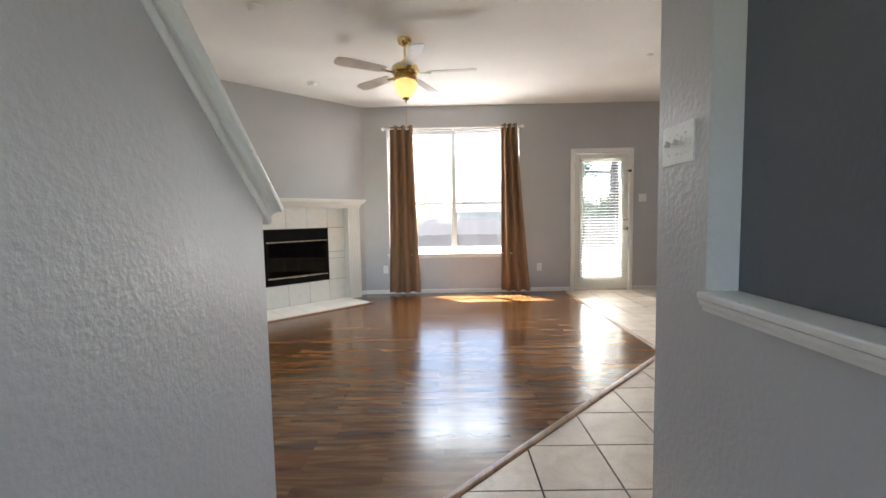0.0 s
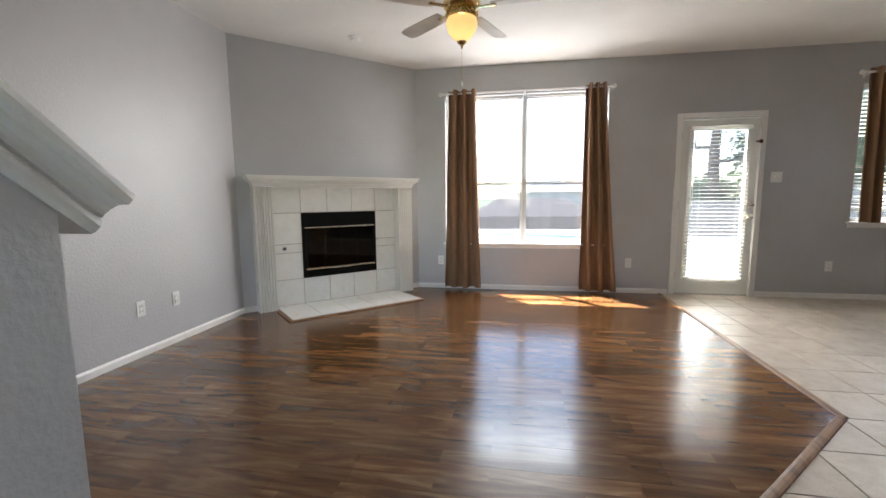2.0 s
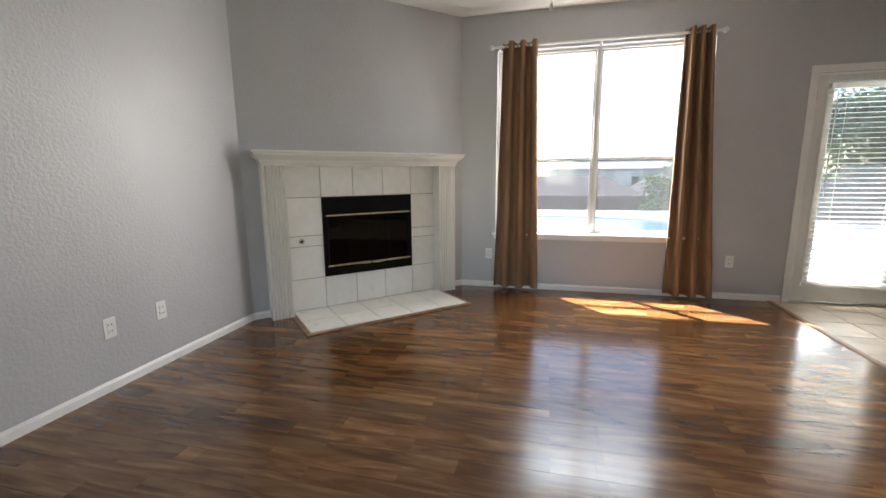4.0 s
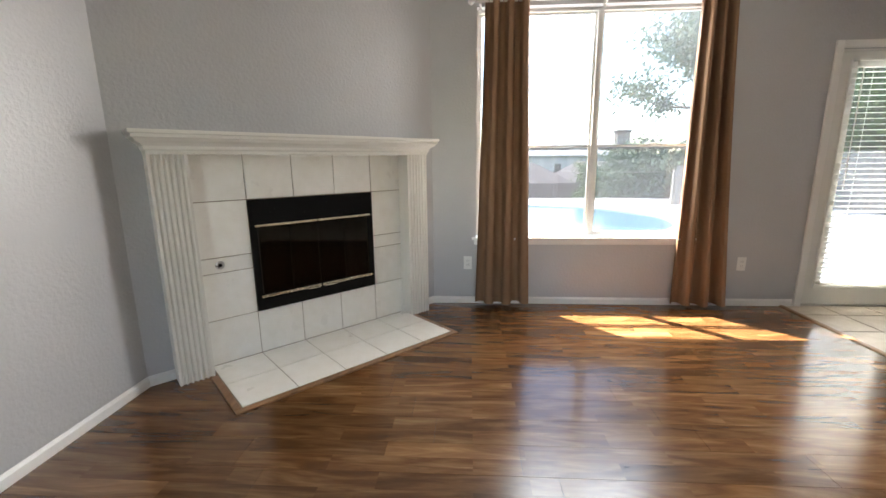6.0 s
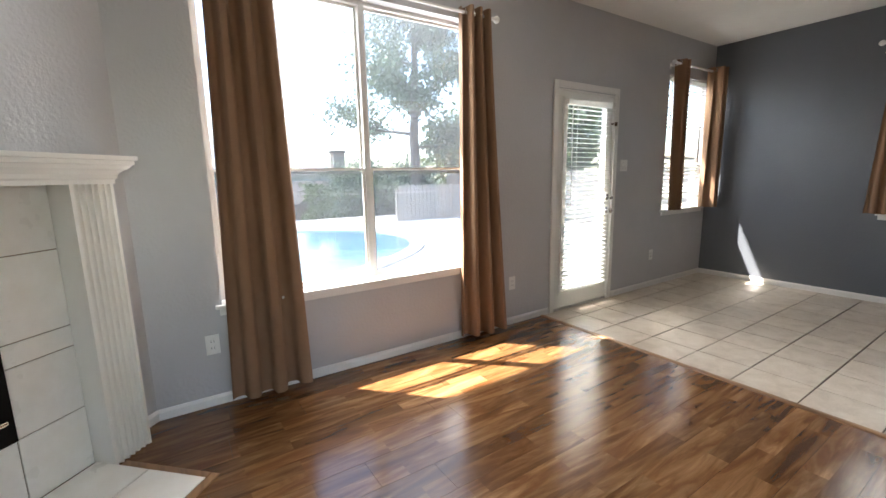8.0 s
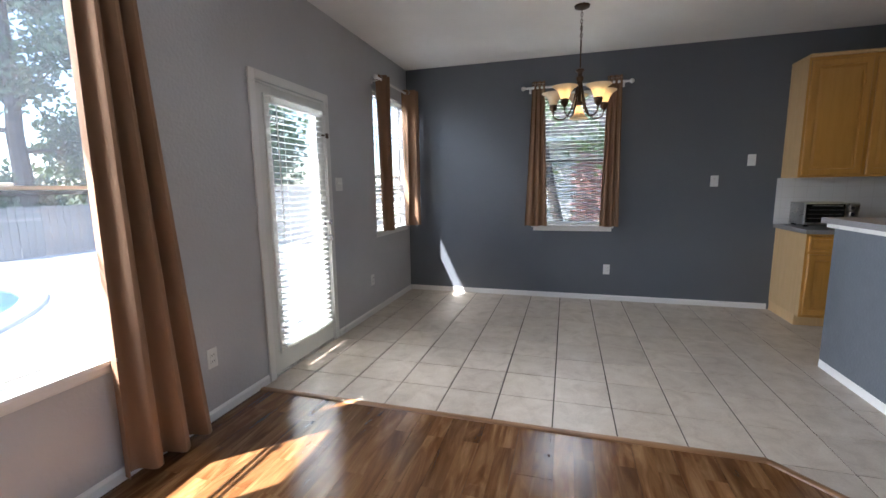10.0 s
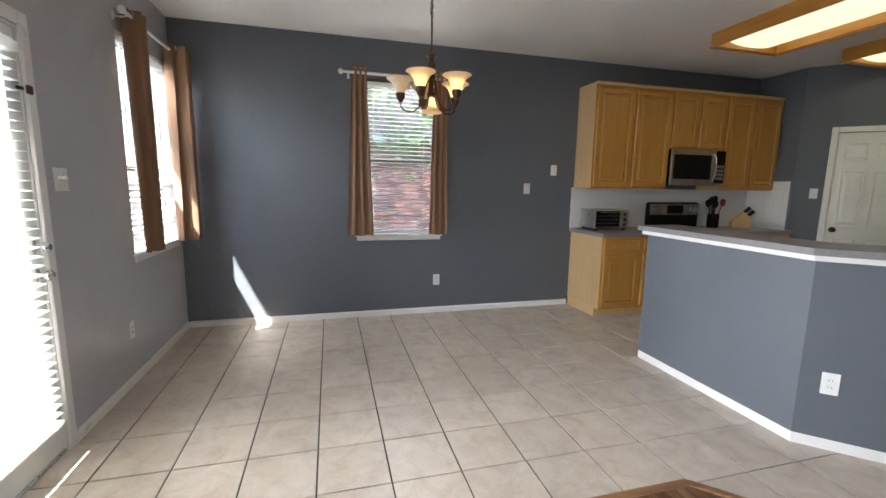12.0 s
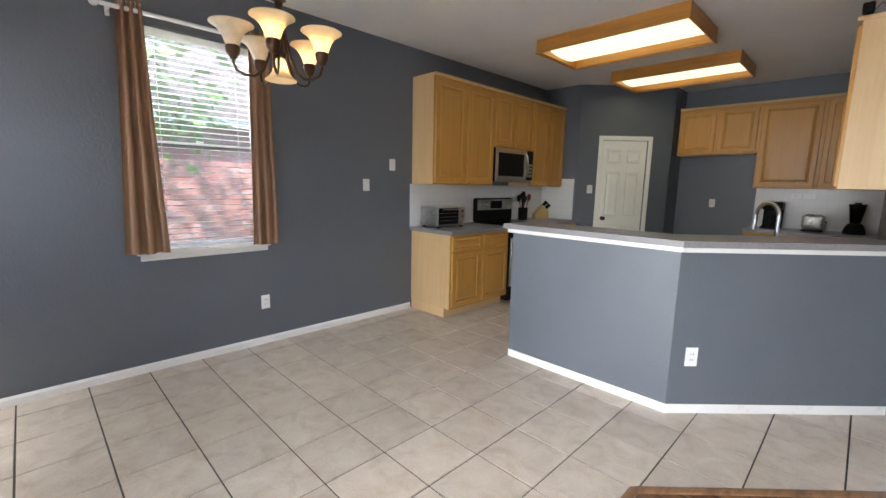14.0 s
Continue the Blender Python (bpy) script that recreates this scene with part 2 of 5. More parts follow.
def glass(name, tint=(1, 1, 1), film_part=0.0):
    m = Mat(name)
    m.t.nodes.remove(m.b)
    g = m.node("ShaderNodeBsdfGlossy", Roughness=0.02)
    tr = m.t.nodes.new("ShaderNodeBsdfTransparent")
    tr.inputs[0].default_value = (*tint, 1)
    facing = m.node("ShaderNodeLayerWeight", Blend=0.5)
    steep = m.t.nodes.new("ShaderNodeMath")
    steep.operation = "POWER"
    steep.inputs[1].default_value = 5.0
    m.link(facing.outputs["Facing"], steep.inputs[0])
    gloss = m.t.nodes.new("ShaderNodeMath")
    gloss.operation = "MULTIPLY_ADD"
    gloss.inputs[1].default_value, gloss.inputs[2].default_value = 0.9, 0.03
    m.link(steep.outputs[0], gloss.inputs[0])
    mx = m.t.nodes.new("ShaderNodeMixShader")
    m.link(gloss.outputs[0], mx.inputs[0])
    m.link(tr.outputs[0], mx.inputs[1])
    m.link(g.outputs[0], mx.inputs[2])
    # pale film on the pane: glass haze and outdoor glare together
    veil = m.node("ShaderNodeBsdfTranslucent")
    veil.inputs[0].default_value = (0.9, 0.93, 1.0, 1)
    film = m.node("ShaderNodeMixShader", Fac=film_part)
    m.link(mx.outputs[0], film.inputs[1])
    m.link(veil.outputs[0], film.inputs[2])
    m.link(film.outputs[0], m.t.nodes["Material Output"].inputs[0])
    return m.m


def glowing(name, c, strength):
    m = Mat(name).set(Roughness=0.4)
    m.color(c)
    m.b.inputs["Emission Color"].default_value = (*c, 1)
    m.b.inputs["Emission Strength"].default_value = strength
    return m.m


def cloth(name, c, fold=0.1):
    m = Mat(name).set(Roughness=0.85)
    weave = m.noise(420.0, 2.0)
    col = m.ramp(m.noise(3.0, 4.0), [(0.3, shade(c, 0.9)), (0.7, shade(c, 1.08))])
    m.color(m.mix(0.25, col, m.ramp(weave, [(0.35, (0.6,) * 3), (0.65, (1,) * 3)]), "MULTIPLY"))
    m.bump(weave, 0.15, 0.001)
    thin = m.node("ShaderNodeBsdfTranslucent")
    thin.inputs[0].default_value = (*c, 1)
    mx = m.node("ShaderNodeMixShader", Fac=0.08)
    m.link(m.b.outputs[0], mx.inputs[1])
    m.link(thin.outputs[0], mx.inputs[2])
    m.link(mx.outputs[0], m.t.nodes["Material Output"].inputs[0])
    return m.m


LAMINATE, TILE, HEARTH = laminate(), floor_tile(), hearth_tile()
GROUT = paint("dark_beige_grout", (0.08, 0.064, 0.05), 0.85, 0, 0.15, 5)
GROUT_PALE = paint("pale_grout", (0.3, 0.25, 0.19), 0.85, 0, 0.1, 6)
STRIP = cabinet_wood("brown_floor_strip", (0.13, 0.06, 0.026), (0.27, 0.14, 0.065), "y")
MAPLE = cabinet_wood("honey_maple", (0.47, 0.228, 0.048), (0.52, 0.262, 0.06))
MAPLE_SIDE = cabinet_wood("pale_maple_side", (0.59, 0.39, 0.19), (0.64, 0.435, 0.22))
OAK_BOX = cabinet_wood("orange_oak_light_frame", (0.34, 0.14, 0.022), (0.45, 0.2, 0.036), "x")
CHAMPAGNE = metal("pale_champagne_brass", (0.86, 0.8, 0.64), 0.22)
BRASS = metal("polished_brass", (0.82, 0.62, 0.3), 0.16)
CHROME = metal("chrome", (0.8, 0.8, 0.8), 0.14)
STEEL = metal("brushed_stainless_steel", (0.56, 0.55, 0.53), 0.32)
BRONZE = metal("dark_bronze", (0.09, 0.055, 0.035), 0.38)
BLACK = paint("black_enamel", (0.01, 0.01, 0.01), 0.2, 0, 0.1, 4)
BLACK.node_tree.nodes["Principled BSDF"].inputs["Specular IOR Level"].default_value = 0.08
SOOT = paint("dark_firebox", (0.02, 0.015, 0.012), 0.8, 0, 0.4, 4)
# dark tints hold back the bright outdoors; the film veils it with glare
GLASS = glass("dimmed_hazy_window_glass", (0.4, 0.415, 0.43), 0.011)
SIDE_GLASS = glass("dimmed_side_window_glass", (0.5, 0.51, 0.52), 0.005)
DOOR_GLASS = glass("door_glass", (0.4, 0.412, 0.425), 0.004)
SMOKE_GLASS = glass("smoked_glass", (0.35, 0.3, 0.27))
CURTAIN = cloth("tan_curtain_cloth", (0.29, 0.168, 0.098))
def slat_vinyl():
    m = Mat("white_blind_slat").set(Roughness=0.4)
    m.color(m.ramp(m.noise(5.0), [(0.3, (0.8, 0.8, 0.78)), (0.7, (0.85, 0.85, 0.83))]))
    thin = m.node("ShaderNodeBsdfTranslucent")
    thin.inputs[0].default_value = (0.8, 0.8, 0.76, 1)
    mx = m.node("ShaderNodeMixShader", Fac=0.5)
    m.link(m.b.outputs[0], mx.inputs[1])
    m.link(thin.outputs[0], mx.inputs[2])
    m.link(mx.outputs[0], m.t.nodes["Material Output"].inputs[0])
    return m.m


SLAT = slat_vinyl()
COUNTER = paint("grey_speckled_countertop", (0.23, 0.22, 0.225), 0.35, 0, 0.12, 60)

# ---- the setting ----
NY, EX, WX, SY, TOP = 6.908, 4.747, -2.69, -2.2, 2.783
A_FIRE = (-2.69, 5.385)          # west end of the angled fireplace wall
BIG = (-0.795, 1.165, 0.585, 2.43)  # window openings: from, to, sill, head
SMALL = (3.76, 4.64, 0.86, 2.36)
EAST = (4.45, 5.30, 0.86, 2.40)
DOOR = (1.9725, 2.8075, 0.0, 2.055)

structure("wall_north", wall_boxes(bm_new(), "x", WX - 0.15, EX + 0.15, NY, NY + 0.15, -0.2, TOP, [BIG, DOOR, SMALL]), WALL,
          "light grey textured wall with two windows and a glazed door", "wall")
structure("wall_east", wall_boxes(bm_new(), "y", SY, NY, EX, EX + 0.15, -0.2, TOP, [EAST]), WALL_DARK,
          "dark slate grey textured wall with one window", "wall")
structure("wall_west", boxed((WX - 0.15, SY, -0.2), (WX, NY, TOP)), WALL, "long light grey textured living room wall", "wall")
# both openings in the south wall are added to let fill light in
FILL_OPENING = (-0.3, 0.55, 0.9, 2.2)
structure("wall_south", wall_boxes(bm_new(), "x", WX - 0.15, EX + 0.15, SY - 0.15, SY, -0.2, TOP, [FILL_OPENING, (-2.2, -1.1, 0.9, 2.3)]), WALL, "plain light grey wall closing the hall, with added openings for fill lamps", "wall")
diag = bm_new()
prism(diag, [(WX, A_FIRE[1]), (WX + (NY - A_FIRE[1]), NY), (WX, NY)], 0.0, TOP)
structure("wall_fireplace", diag, WALL, "angled light grey wall above the corner fireplace", "wall")

# stair wall with a sloping top
bm = bm_new()
slope = 0.83
ys = [(-2.2, 0.0), (2.04, 0.0), (2.04, 1.165), (2.04 - (TOP - 1.165) / slope, TOP), (-2.2, TOP)]
lo = [bm.verts.new((-0.69, y, z)) for y, z in ys]
hi = [bm.verts.new((-0.567, y, z)) for y, z in ys]
bm.faces.new(lo[::-1])
bm.faces.new(hi)
for i in range(5):
    bm.faces.new((lo[i], lo[(i + 1) % 5], hi[(i + 1) % 5], hi[i]))
structure("wall_stair", bm, WALL, "light grey textured stair wall with a sloping top", "wall")

cap = thing("stair_cap", (-0.6285, 2.04, 1.165), "sloping white-painted moulded wooden cap on the stair wall", "trim", kind="structure")
CAP = [(0.0565, -0.014), (0.066, -0.014), (0.072, -0.008), (0.074, 0.0), (0.072, 0.008), (0.066, 0.013), (0.061, 0.014), (0.061, 0.019), (0.066, 0.021), (0.067, 0.028), (0.071, 0.036), (0.077, 0.041), (0.083, 0.0448)]
for nm, prof in (("board", [(-0.1, 0.045), (0.1, 0.045), (0.103, 0.055), (0.1, 0.066), (-0.1, 0.066)]),
                 ("moulding", CAP + [(-o, u) for o, u in CAP[::-1]])):
    bm = bm_new()
    run = (TOP - 1.165) / slope + 0.3
    way = Vector((0, -1, slope)).normalized()
    sweep(bm, [(-o, u + 0.012) for o, u in prof], way * -0.06, way * (run * 1.332 - 0.45))
    part(nm, bm, TRIM, cap)

# hall wall with a niche
bm = bm_new()
wall_boxes(bm, "y", SY, 2.08, 0.822, 0.917, -0.0, TOP, [(0.42, 1.795, 0.889, 2.35)])
structure("wall_hall", bm, WALL, "light grey textured hall wall with a deep niche", "wall")
structure("niche_back", boxed((0.918, SY, 0.0), (1.1, 2.08, TOP)), WALL_DARK, "dark slate grey back of the hall niche", "wall")
sill = thing("niche_sill", (0.822, 1.1, 0.889), "white moulded wooden sill along the hall niche", "sill", kind="structure")
part("board", boxed((-0.028, -0.7, 0.0), (0.095, 0.695, 0.022), 0.006, 2), TRIM, sill)
part("moulding", sweep(bm_new(), [(0.0, -0.034), (0.008, -0.034), (0.012, -0.022), (0.02, -0.014), (0.024, -0.001), (0.0, -0.001)], (-0.0005, 0.69, 0), (-0.0005, -0.7, 0)), TRIM, sill)

# kitchen: angled pantry corner and south wall
structure("wall_kitchen", boxed((1.1, -1.3, 0), (3.27, -1.15, TOP)), WALL_DARK, "dark slate grey kitchen wall behind the counter", "wall")
structure("wall_pantry_side", boxed((3.27, -1.3, 0), (3.38, -0.70, TOP)), WALL_DARK, "dark slate grey side of the pantry", "wall")
structure("wall_pantry_end", boxed((4.19, 0.14, 0), (EX, 0.25, TOP)), WALL_DARK, "short dark slate grey wall beside the pantry", "wall")
PANTRY = Matrix.Translation((4.19, 0.25, 0)) @ pose(0, 0, 0, 0, 0, -135)
bm = wall_boxes(bm_new(), "x", 0.0, 1.301, 0.0, 0.1, 0.0, TOP, [(0.345, 0.975, 0.0, 2.045)])
structure("wall_pantry", moved(bm, PANTRY), WALL_DARK, "angled dark slate grey wall with the pantry door", "wall")

structure("ceiling", boxed((WX - 0.15, SY - 0.15, TOP), (EX + 0.15, NY + 0.15, TOP + 0.15)), CEIL, "flat white textured ceiling", "ceiling")
# unseen overhang added to shade the view out of the side window
structure("roof_eave", boxed((EX + 0.152, -3.0, TOP + 0.02), (EX + 0.6, NY + 0.55, TOP + 0.16)), TRIM, "added roof overhang along the side wall, out of view, shading the side yard", "eave")
structure("roof_eave", boxed((WX - 0.6, NY + 0.152, TOP + 0.02), (EX + 0.151, NY + 0.55, TOP + 0.16)), TRIM, "white-painted roof overhang outside the wall", "eave")

# raised bar
FRONT = [(3.17, 3.13), (1.965, 3.13), (0.985, 2.115)]


def offset_run(d):
    """The bar's front line, moved d towards the dining side."""
    k = math.tan(radians(22.5))
    s = math.sqrt(0.5)
    a, b, c = FRONT
    return [(a[0], a[1] + d), (b[0] - k * d, b[1] + d), (c[0] - s * d, c[1] + s * d)]


def ribbon(d0, d1, z0, z1, end=0.0):
    o, i = offset_run(d0), offset_run(d1)
    o[0], i[0] = (o[0][0] + end, o[0][1]), (i[0][0] + end, i[0][1])
    bm = bm_new()
    prism(bm, [o[0], o[1], i[1], i[0]], z0, z1)
    prism(bm, [o[1], o[2], i[2], i[1]], z0, z1)
    bmesh.ops.remove_doubles(bm, verts=bm.verts, dist=1e-4)
    return bm


structure("wall_bar", ribbon(0.0, -0.115, 0.0, 1.054), WALL_DARK, "slate grey half-height bar wall with an angled corner", "wall")
bar = thing("bar_top", (0, 0, 0), "grey laminate raised bar top with a white trim below", "countertop", kind="structure")
part("slab", ribbon(0.06, -0.32, 1.055, 1.092, 0.055), COUNTER, bar)
part("trim", ribbon(0.034, 0.001, 1.024, 1.0545, 0.03), TRIM, bar)

# baseboards
BASE = [(0.0, 0.0), (0.014, 0.0), (0.014, 0.044), (0.009, 0.052), (0.005, 0.06), (0.0, 0.06)]


def baseboard(a, b, label="white-painted wooden baseboard"):
    bm = sweep(bm_new(), BASE, (*a, 0.0), (*b, 0.0))
    return structure("baseboard", bm, TRIM, label, "baseboard")


g = 0.0006
baseboard((WX + g, SY), (WX + g, A_FIRE[1]))
s2 = math.sqrt(0.5)
baseboard((WX + 0.004 * s2, A_FIRE[1] - 0.0), (WX + 0.155 * s2, A_FIRE[1] + 0.155 * s2))
fe = NY - A_FIRE[1]
baseboard((WX + fe - 0.155 * s2, NY - 0.155 * s2), (WX + fe, NY))
baseboard((WX + fe, NY - g), (1.9125, NY - g))
baseboard((2.8675, NY - g), (EX, NY - g))
baseboard((EX - g, NY - 0.014), (EX - g, 2.86))
bo = offset_run(g)
baseboard(bo[1], bo[0])
baseboard(bo[2], bo[1])
baseboard((3.17 + g, 3.13), (3.17 + g, 3.02))
baseboard((-0.567 + g, 2.04), (-0.567 + g, SY))
baseboard((0.822 - g, SY), (0.822 - g, 2.08))

# subfloor; joints show between tiles
structure("floor", boxed((WX - 0.15, SY - 0.15, -0.2), (EX + 0.15, NY + 0.15, -0.006)), GROUT, "level floor base with dark beige grout", "floor")

# ---- corner fireplace ----
fire = thing("fireplace", (WX + fe / 2, (A_FIRE[1] + NY) / 2, 0), "corner fireplace with cream fluted mantel, white tiles and black glass doors", "fireplace", rz=45)
# local x runs along the angled wall, the room lies at y < 0
INX, OUTX, PD = 0.725, 0.915, -0.135
part("backing", boxed((-0.757, -0.012, 0.0), (0.712, -0.001, 1.34)), GROUT_PALE, fire)
COLS = [-0.75, -0.4475, -0.1492, 0.1492, 0.4475, 0.712]
ROWS_Z = [0.012, 0.3, 0.595, 0.69, 1.03, 1.335]
for i in range(5):
    for j in range(5):
        if 1 <= i <= 3 and 1 <= j <= 3:
            continue
        part("tile", boxed((COLS[i] + 0.0025, -0.02, ROWS_Z[j] + 0.0025), (COLS[i + 1] - 0.0025, -0.0125, ROWS_Z[j + 1] - 0.0025), 0.0015), HEARTH, fire)
hearth_bed = part("hearth_bed", boxed((-0.752, -0.615, 0.0005), (0.716, -0.0205, 0.008)), GROUT_PALE, fire)
for i in range(5):
    for y0, y1 in ((-0.315, -0.022), (-0.615, -0.315)):
        part("hearth_tile", boxed((COLS[i] + 0.0025, y0 + 0.0025, 0.0085), (COLS[i + 1] + (0.0035 if i == 4 else -0.0025), y1 - 0.0025, 0.014), 0.0015), HEARTH, fire)
for a, b in (((-0.79, -0.655), (0.754, -0.6155)), ((-0.79, -0.615), (-0.7525, -0.15)), ((0.7165, -0.615), (0.754, -0.15))):
    part("hearth_edging", boxed((*a, 0.0005), (*b, 0.011), 0.003), STRIP, fire)


def fluted(x0, x1):
    """A pilaster with rounded flutes on its front."""
    bm = bm_new()
    n, edge = 6, 0.01
    pitch = (x1 - x0 - 2 * edge) / n
    pts = [(x0, -0.001), (x0, PD)]
    for k in range(n):
        c = x0 + edge + (k + 0.5) * pitch
        for a in range(7):
            th = math.pi * a / 6
            pts.append((c - 0.36 * pitch * math.cos(th), PD + 0.015 * math.sin(th)))
    pts += [(x1, PD), (x1, -0.001)]
    lowp = [bm.verts.new((x, y, 0.0)) for x, y in pts]
    topp = [bm.verts.new((x, y, 1.3)) for x, y in pts]
    for k in range(len(pts)):
        j = (k + 1) % len(pts)
        bm.faces.new((lowp[k], lowp[j], topp[j], topp[k]))
    bm.faces.new(topp)
    bm.faces.new(lowp[::-1])
    return bm


part("pilaster", fluted(-OUTX - 0.028, -INX - 0.036), MANTEL, fire, "fluted cream-painted pilaster")
part("pilaster", fluted(INX - 0.012, OUTX - 0.012), MANTEL, fire, "fluted cream-painted pilaster")
MP = [(0.0, 0.0), (0.142, 0.0), (0.142, 0.018), (0.15, 0.026), (0.152, 0.042), (0.165, 0.056), (0.182, 0.066), (0.192, 0.08), (0.2, 0.084), (0.2, 0.1), (0.21, 0.104), (0.21, 0.122), (0.0, 0.122)]
bm = bm_new()
# crown with returns at both ends: the outline grows with each step
rows = []
for o, u in MP[1:-1]:
    d = o
    xe = OUTX + (o - 0.142)
    rows.append([bm.verts.new(p) for p in ((-xe - 0.03, -0.001, 1.3 + u), (-xe - 0.03, -d, 1.3 + u), (xe - 0.006, -d, 1.3 + u), (xe - 0.006, -0.001, 1.3 + u))])
for p, q in zip(rows, rows[1:]):
    for k in range(4):
        j = (k + 1) % 4
        bm.faces.new((p[k], p[j], q[j], q[k]))
bm.faces.new(rows[0][::-1])
bm.faces.new(rows[-1])
part("mantel_shelf", bm, MANTEL, fire, "moulded cream-painted mantel shelf")

# firebox with folding glass doors
FX, F0, F1 = 0.445, 0.303, 1.027
for lo, hi in (((-FX, F0), (FX, 0.4045)), ((-FX, 0.8555), (FX, F1)), ((-FX, 0.405), (-0.4055, 0.855)), ((0.4055, 0.405), (FX, 0.855))):
    part("surround_plate", boxed((lo[0], -0.03, lo[1]), (hi[0], -0.013, hi[1])), BLACK, fire, "black enamelled steel surround")
part("firebox", boxed((-0.405, -0.0128, 0.405), (0.405, -0.0122, 0.855)), SOOT, fire)
for k in range(4):
    x0 = -0.4 + 0.2 * k
    door = part("glass_door", boxed((x0 + 0.003, -0.026, 0.412), (x0 + 0.197, -0.021, 0.848)), SMOKE_GLASS, fire, "smoked glass fire door")
    part("frame", wall_boxes(bm_new(), "x", x0 + 0.0005, x0 + 0.1995, -0.029, -0.0265, 0.407, 0.853, [(x0 + 0.0025, x0 + 0.1975, 0.411, 0.849)]), BLACK, door)
for z in (0.85, 0.386):
    for x0 in (-0.42, 0.003):
        part("brass_bar", boxed((x0, -0.042, z + 0.002), (x0 + 0.417, -0.0302, z + 0.019), 0.004, 2), CHAMPAGNE, fire, "pale polished brass bar")
for x0 in (-0.11, 0.02):
    part("handle", tube(bm_new(), [(x0, -0.0455, 0.392), (x0 + 0.008, -0.062, 0.394), (x0 + 0.082, -0.062, 0.394), (x0 + 0.09, -0.0455, 0.392)], 0.006), CHAMPAGNE, fire)
key = part("gas_valve", moved(lathe(bm_new(), [(0.0, 0.0), (0.026, 0.0), (0.026, 0.004), (0.02, 0.007), (0.0, 0.007)], 20), pose(-0.64, -0.0205, 0.645, 90)), STEEL, fire, "round metal gas valve cover")
part("key_hole", moved(lathe(bm_new(), [(0.0, 0.0), (0.011, 0.0), (0.011, 0.003), (0.0, 0.003)], 16), pose(-0.64, -0.0277, 0.645, 90)), BLACK, key)


# ---- windows, blinds, curtains ----
def frame_ring(x0, x1, z0, z1, w, y0, y1):
    return wall_boxes(bm_new(), "x", x0, x1, y0, y1, z0, z1, [(x0 + w, x1 - w, z0 + w, z1 - w)])


def window(name, at, rz, w, z0, z1, halves, rail, label, glazing):
    """A vinyl window in its opening; local x along the wall, y > 0 outside."""
    win = thing(name, (at[0], at[1], 0), label, "window", kind="structure", rz=rz)
    h = w / 2
    fr = part("window_frame", frame_ring(-h + 0.001, h - 0.001, z0 + 0.016, z1 - 0.001, 0.022, 0.075, 0.13), VINYL, win)
    edges = [-h + 0.0235, h - 0.0235] if halves == 1 else [-h + 0.0235, -0.0225, 0.0225, h - 0.0235]
    if halves == 2:
        part("mullion", boxed((-0.022, 0.07, z0 + 0.0385), (0.022, 0.128, z1 - 0.0235), 0.004), VINYL, win)
    for k in range(halves):
        a, b = edges[2 * k], edges[2 * k + 1]
        for lo, hi, y in ((z0 + 0.0385, rail + 0.018, 0.08), (rail - 0.018, z1 - 0.0235, 0.106)):
            sash = part("sash", frame_ring(a + 0.0005, b - 0.0005, lo, hi, 0.016, y, y + 0.02), VINYL, win)
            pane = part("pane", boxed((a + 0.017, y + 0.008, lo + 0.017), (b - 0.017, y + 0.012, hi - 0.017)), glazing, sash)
            # no shadow from the pane: lamps and sun enter undimmed, the view is darkened
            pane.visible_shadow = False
        part("latch", boxed(((a + b) / 2 - 0.025, 0.068, rail + 0.0185), ((a + b) / 2 + 0.025, 0.08, rail + 0.03), 0.003), VINYL, win)
    part("window_sill", boxed((-h - 0.035, -0.032, z0 - 0.008), (h + 0.035, -0.0005, z0 + 0.015), 0.005, 2), TRIM, win)
    part("sill_return", boxed((-h + 0.001, 0.0, z0 + 0.0005), (h - 0.001, 0.075, z0 + 0.0148)), TRIM, win)
    part("apron", sweep(bm_new(), [(0.0, -0.05), (0.01, -0.05), (0.014, -0.04), (0.014, -0.009), (0.0, -0.009)], (-h - 0.015, -0.0005, z0), (h + 0.015, -0.0005, z0)), TRIM, win)
    return win


